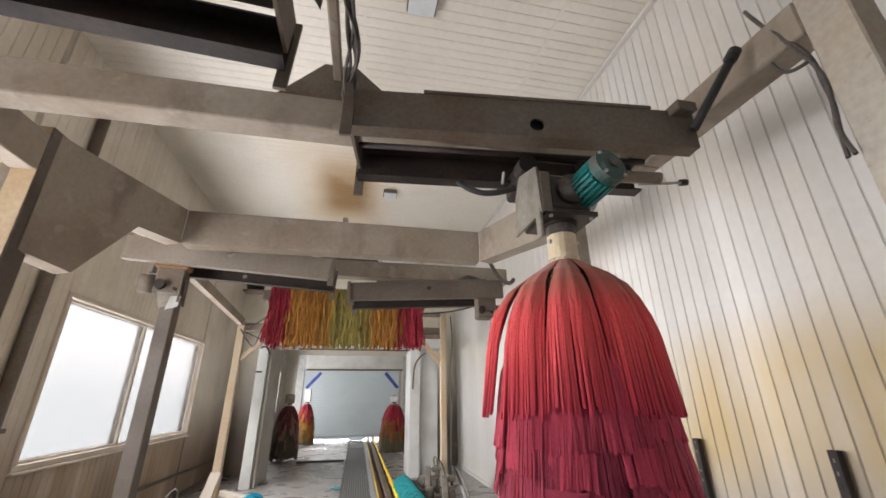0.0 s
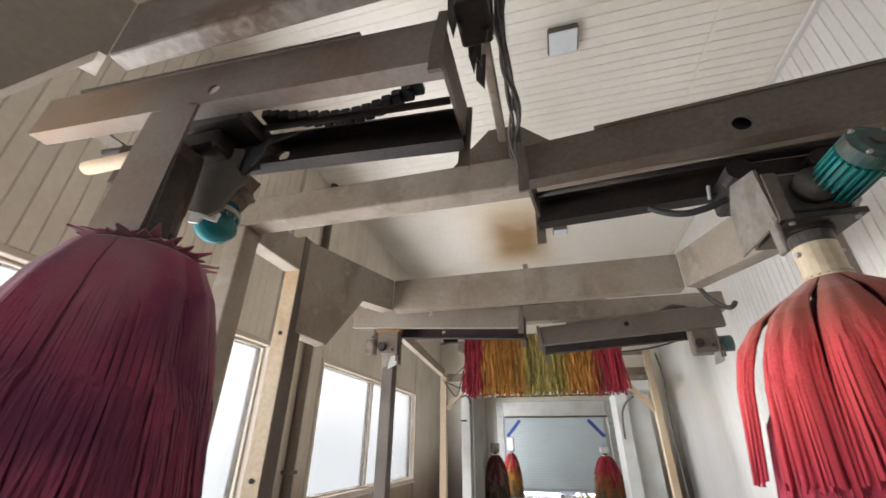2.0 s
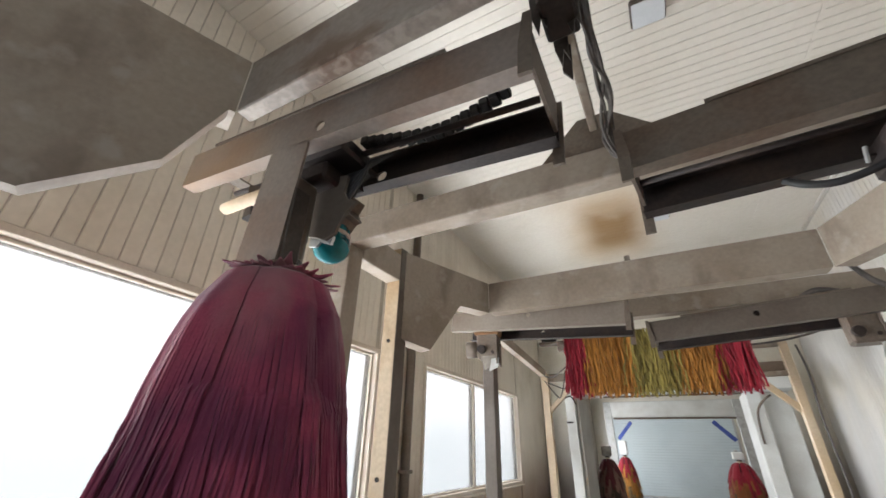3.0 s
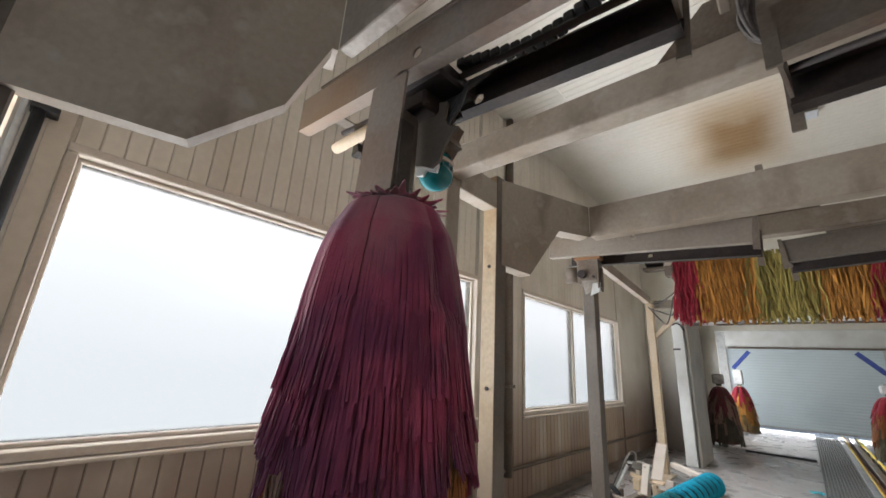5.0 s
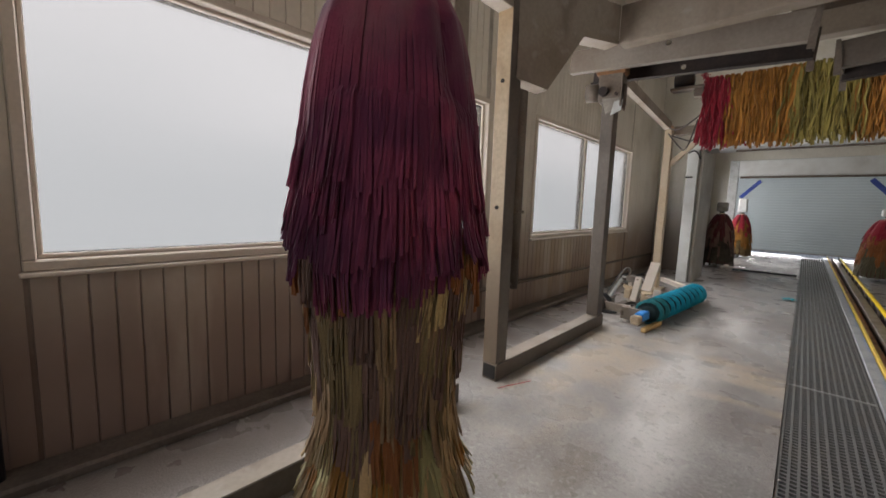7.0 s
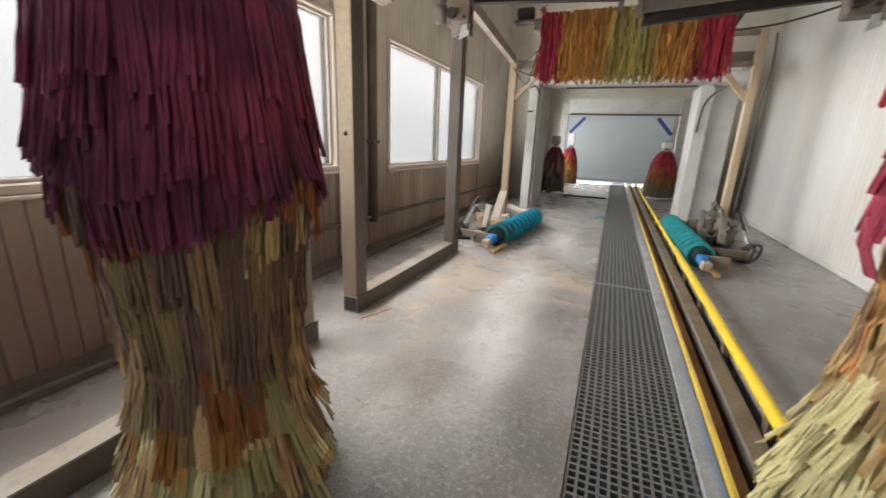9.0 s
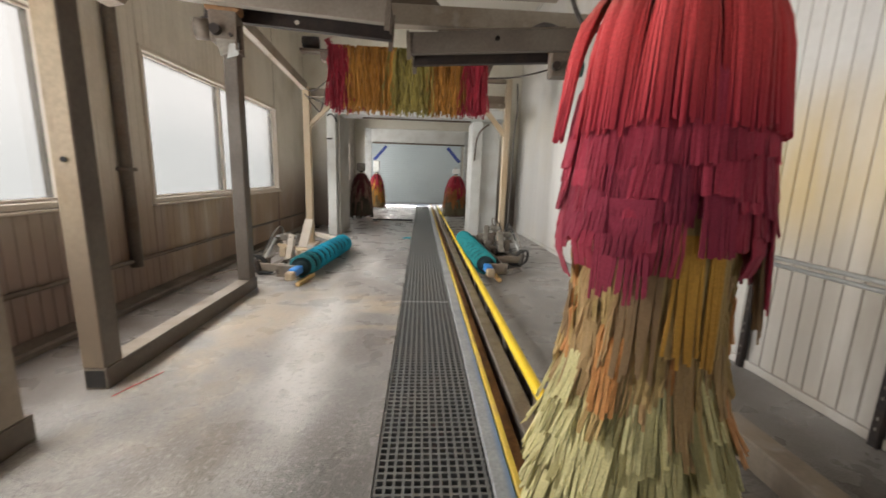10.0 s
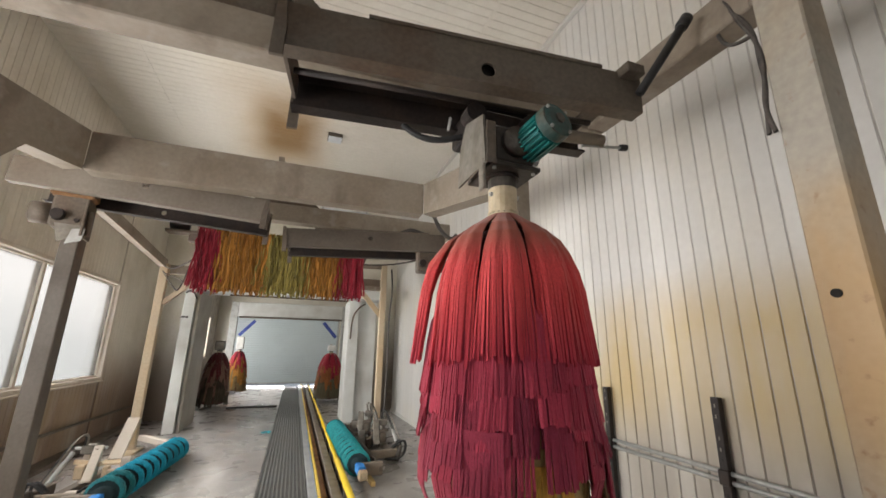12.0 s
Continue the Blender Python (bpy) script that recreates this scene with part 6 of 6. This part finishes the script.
part("side_panel", box(1.245, 1.60, 0.45, 1.1, 0, 2.169, bevel=0.01), LIGHTG, arch)
part("bracket", box(-1.60, -1.50, -0.03, 0.0, 1.72, 1.745), STEEL_B, arch)
hose("hook", [(-1.58, -0.02, 2.12), (-1.52, -0.06, 2.16), (-1.44, -0.05, 2.11), (-1.42, -0.02, 2.02)], 0.012, STEEL_B, arch)
hose("conduit", [(1.10, 0.28, 1.45), (1.10, 0.24, 1.75), (1.14, 0.20, 1.93), (1.24, 0.10, 2.05), (1.30, 0.02, 2.08)], 0.016, STEEL_D, arch)
part("nozzle_pipe", rod((-1.0, 0.30, 2.15), (1.0, 0.30, 2.15), 0.015, 8), STEEL_D, arch)

far = thing("far_arch", pose(0, 14.0, 0), "grey steel arch with blue corner braces before the exit", "arch")
part("header", box(-1.55, 1.50, 0, 0.15, 2.15, 2.60, bevel=0.01), LIGHTG, far)
for x in (-1.75, 1.50):
    part("post", box(x, x + 0.2, 0, 0.15, 0, 2.60, bevel=0.008), GALV, far)
for a, b in (((-1.45, -0.02, 1.60), (-1.05, -0.02, 2.05)), ((1.35, -0.02, 1.60), (0.95, -0.02, 2.05))):
    bm = bmesh.new()
    tube_between(bm, a, b, 0.04, 0.09)
    part("brace", bm, BLUE_D, far, "dark blue painted brace")
part("spray_bar", rod((-1.5, -0.03, 2.14), (1.5, -0.03, 2.14), 0.025, 10), STEEL_D, far)

# small far brushes
PROF_S = [(1.15, 0.05), (1.14, 0.08), (1.10, 0.12), (1.02, 0.16), (0.88, 0.205), (0.65, 0.245), (0.40, 0.265), (0.2, 0.27), (0.08, 0.265)]


def far_brush(m, seed, label, top, mid, low, w=1.0, cap=1.56):
    tiers = [(0.98, 0.74, [top, top, mid], 0.022, 2, 0.0, 0.10, 0.02, 0.0), (0.88, 0.56, [mid, mid, top], 0.022, 2, -0.005, 0.10, 0.02, 0.0),
             (0.72, 0.42, [mid, mid, low], 0.026, 3, -0.005, 0.06, 0.03, 0.1), (0.55, 0.22, [low, low, mid], 0.022, 2, -0.01, 0.10, 0.03, 0.0), (0.42, 0.08, [low], 0.026, 3, -0.01, 0.05, 0.04, 0.0)]
    ob = felt_brush(m, seed, label, [(z, r * w) for z, r in PROF_S], tiers, dict(petals=7, gap=0.22, split=0.98, end=0.84, strips=7, mat=top, core=F_DARK), 1.20)
    part("housing", box(-0.095, 0.095, -0.10, 0.10, 1.201, cap, bevel=0.02), GRIME if top is F_DARK else WHITE, ob, "gearbox housing")
    part("stand_arm", box(-0.03, 0.03, 0.101, 0.20, 0.0, 1.38, bevel=0.01), GALV, ob)
    return ob


# darker felts than the sunlit brush: its shade is in their colour
far_brush(pose(-1.42, 10.9, 0), 21, "dark red and brown felt brush in shade", F_DARK, F_UMBER, F_BLACKISH, 1.05, 1.40)
far_brush(pose(-1.34, 13.7, 0), 22, "sunlit raspberry and orange felt brush", F_PINK, F_GOLD, F_OLIVE)
far_brush(pose(1.03, 11.35, 0), 23, "red and orange felt brush with grey ends", F_PINK, F_RUSSET, F_MOSS, 1.22, 1.34)

st = Strips()
for k in range(16):
    a = rng.uniform(0.2, 2.9)
    c_, s_ = math.cos(a), math.sin(a)
    st.add([((-1.05, c_ * 0.08, s_ * 0.08), (0, -s_, c_), (1, 0, 0)), ((-1.08 - rng.uniform(0, 0.05), c_ * 0.17, s_ * 0.19 + 0.02), (0, -s_, c_), (1, 0, 0)),
            ((-1.05 - rng.uniform(-0.03, 0.10), c_ * 0.22, s_ * rng.uniform(0.12, 0.27)), (0, -s_, c_), (1, 0, 0))], 0.022, 0.006)
st.make("frayed_end", F_PINK, mit)

# small clutter
hose_ob = hose("red_wire", [(-1.435, 2.615, 0.003), (-1.41, 2.69, 0.004), (-1.37, 2.78, 0.004), (-1.342, 2.864, 0.003)], 0.0022, F_RED)
tagged(hose_ob, "thin red wire lying on the concrete", "wire")
rag = bmesh.new()
bmesh.ops.create_grid(rag, x_segments=8, y_segments=6, size=0.5)
for q in rag.verts:
    q.co = Vector((q.co.x * 0.15, q.co.y * 0.12, 0.012 + 0.02 * (noise.noise(q.co * 4) + 0.5)))
rag_ob = part("rag", rag, RAG)
rag_ob.matrix_basis = pose(-0.14, 7.74, 0.0, 0, 0, 20)
tagged(rag_ob, "small cyan cloth dropped beside the grating", "rag")
ob = thing("loose_bar", pose(-0.75, 10.6, 0), "dark flat bar lying across the floor", "bar")
part("bar", box(-0.35, 0.65, 0, 0.07, 0.0, 0.035, bevel=0.004), RUBBER, ob)

# loose grit and felt crumbs on the concrete
rng = random.Random(77)
v, f = [], []
for k in range(90):
    x, y, r = rng.uniform(-1.4, -0.02), rng.uniform(1.3, 5.6), rng.choice((0.002, 0.003, 0.003, 0.004, 0.006))
    n = len(v)
    v += [(x - r, y, 0.0005), (x, y - r, 0.0005), (x + r, y, 0.0005), (x, y + r * 1.2, 0.0005), (x + r * 0.2, y, r)]
    f += [(n, n + 1, n + 4), (n + 1, n + 2, n + 4), (n + 2, n + 3, n + 4), (n + 3, n, n + 4), (n + 3, n + 2, n + 1, n)]
grit = mesh_object("floor_grit", v, f, TRIM)
tagged(grit, "pale grit and crumbs scattered over the concrete", "grit", kind="stuff")

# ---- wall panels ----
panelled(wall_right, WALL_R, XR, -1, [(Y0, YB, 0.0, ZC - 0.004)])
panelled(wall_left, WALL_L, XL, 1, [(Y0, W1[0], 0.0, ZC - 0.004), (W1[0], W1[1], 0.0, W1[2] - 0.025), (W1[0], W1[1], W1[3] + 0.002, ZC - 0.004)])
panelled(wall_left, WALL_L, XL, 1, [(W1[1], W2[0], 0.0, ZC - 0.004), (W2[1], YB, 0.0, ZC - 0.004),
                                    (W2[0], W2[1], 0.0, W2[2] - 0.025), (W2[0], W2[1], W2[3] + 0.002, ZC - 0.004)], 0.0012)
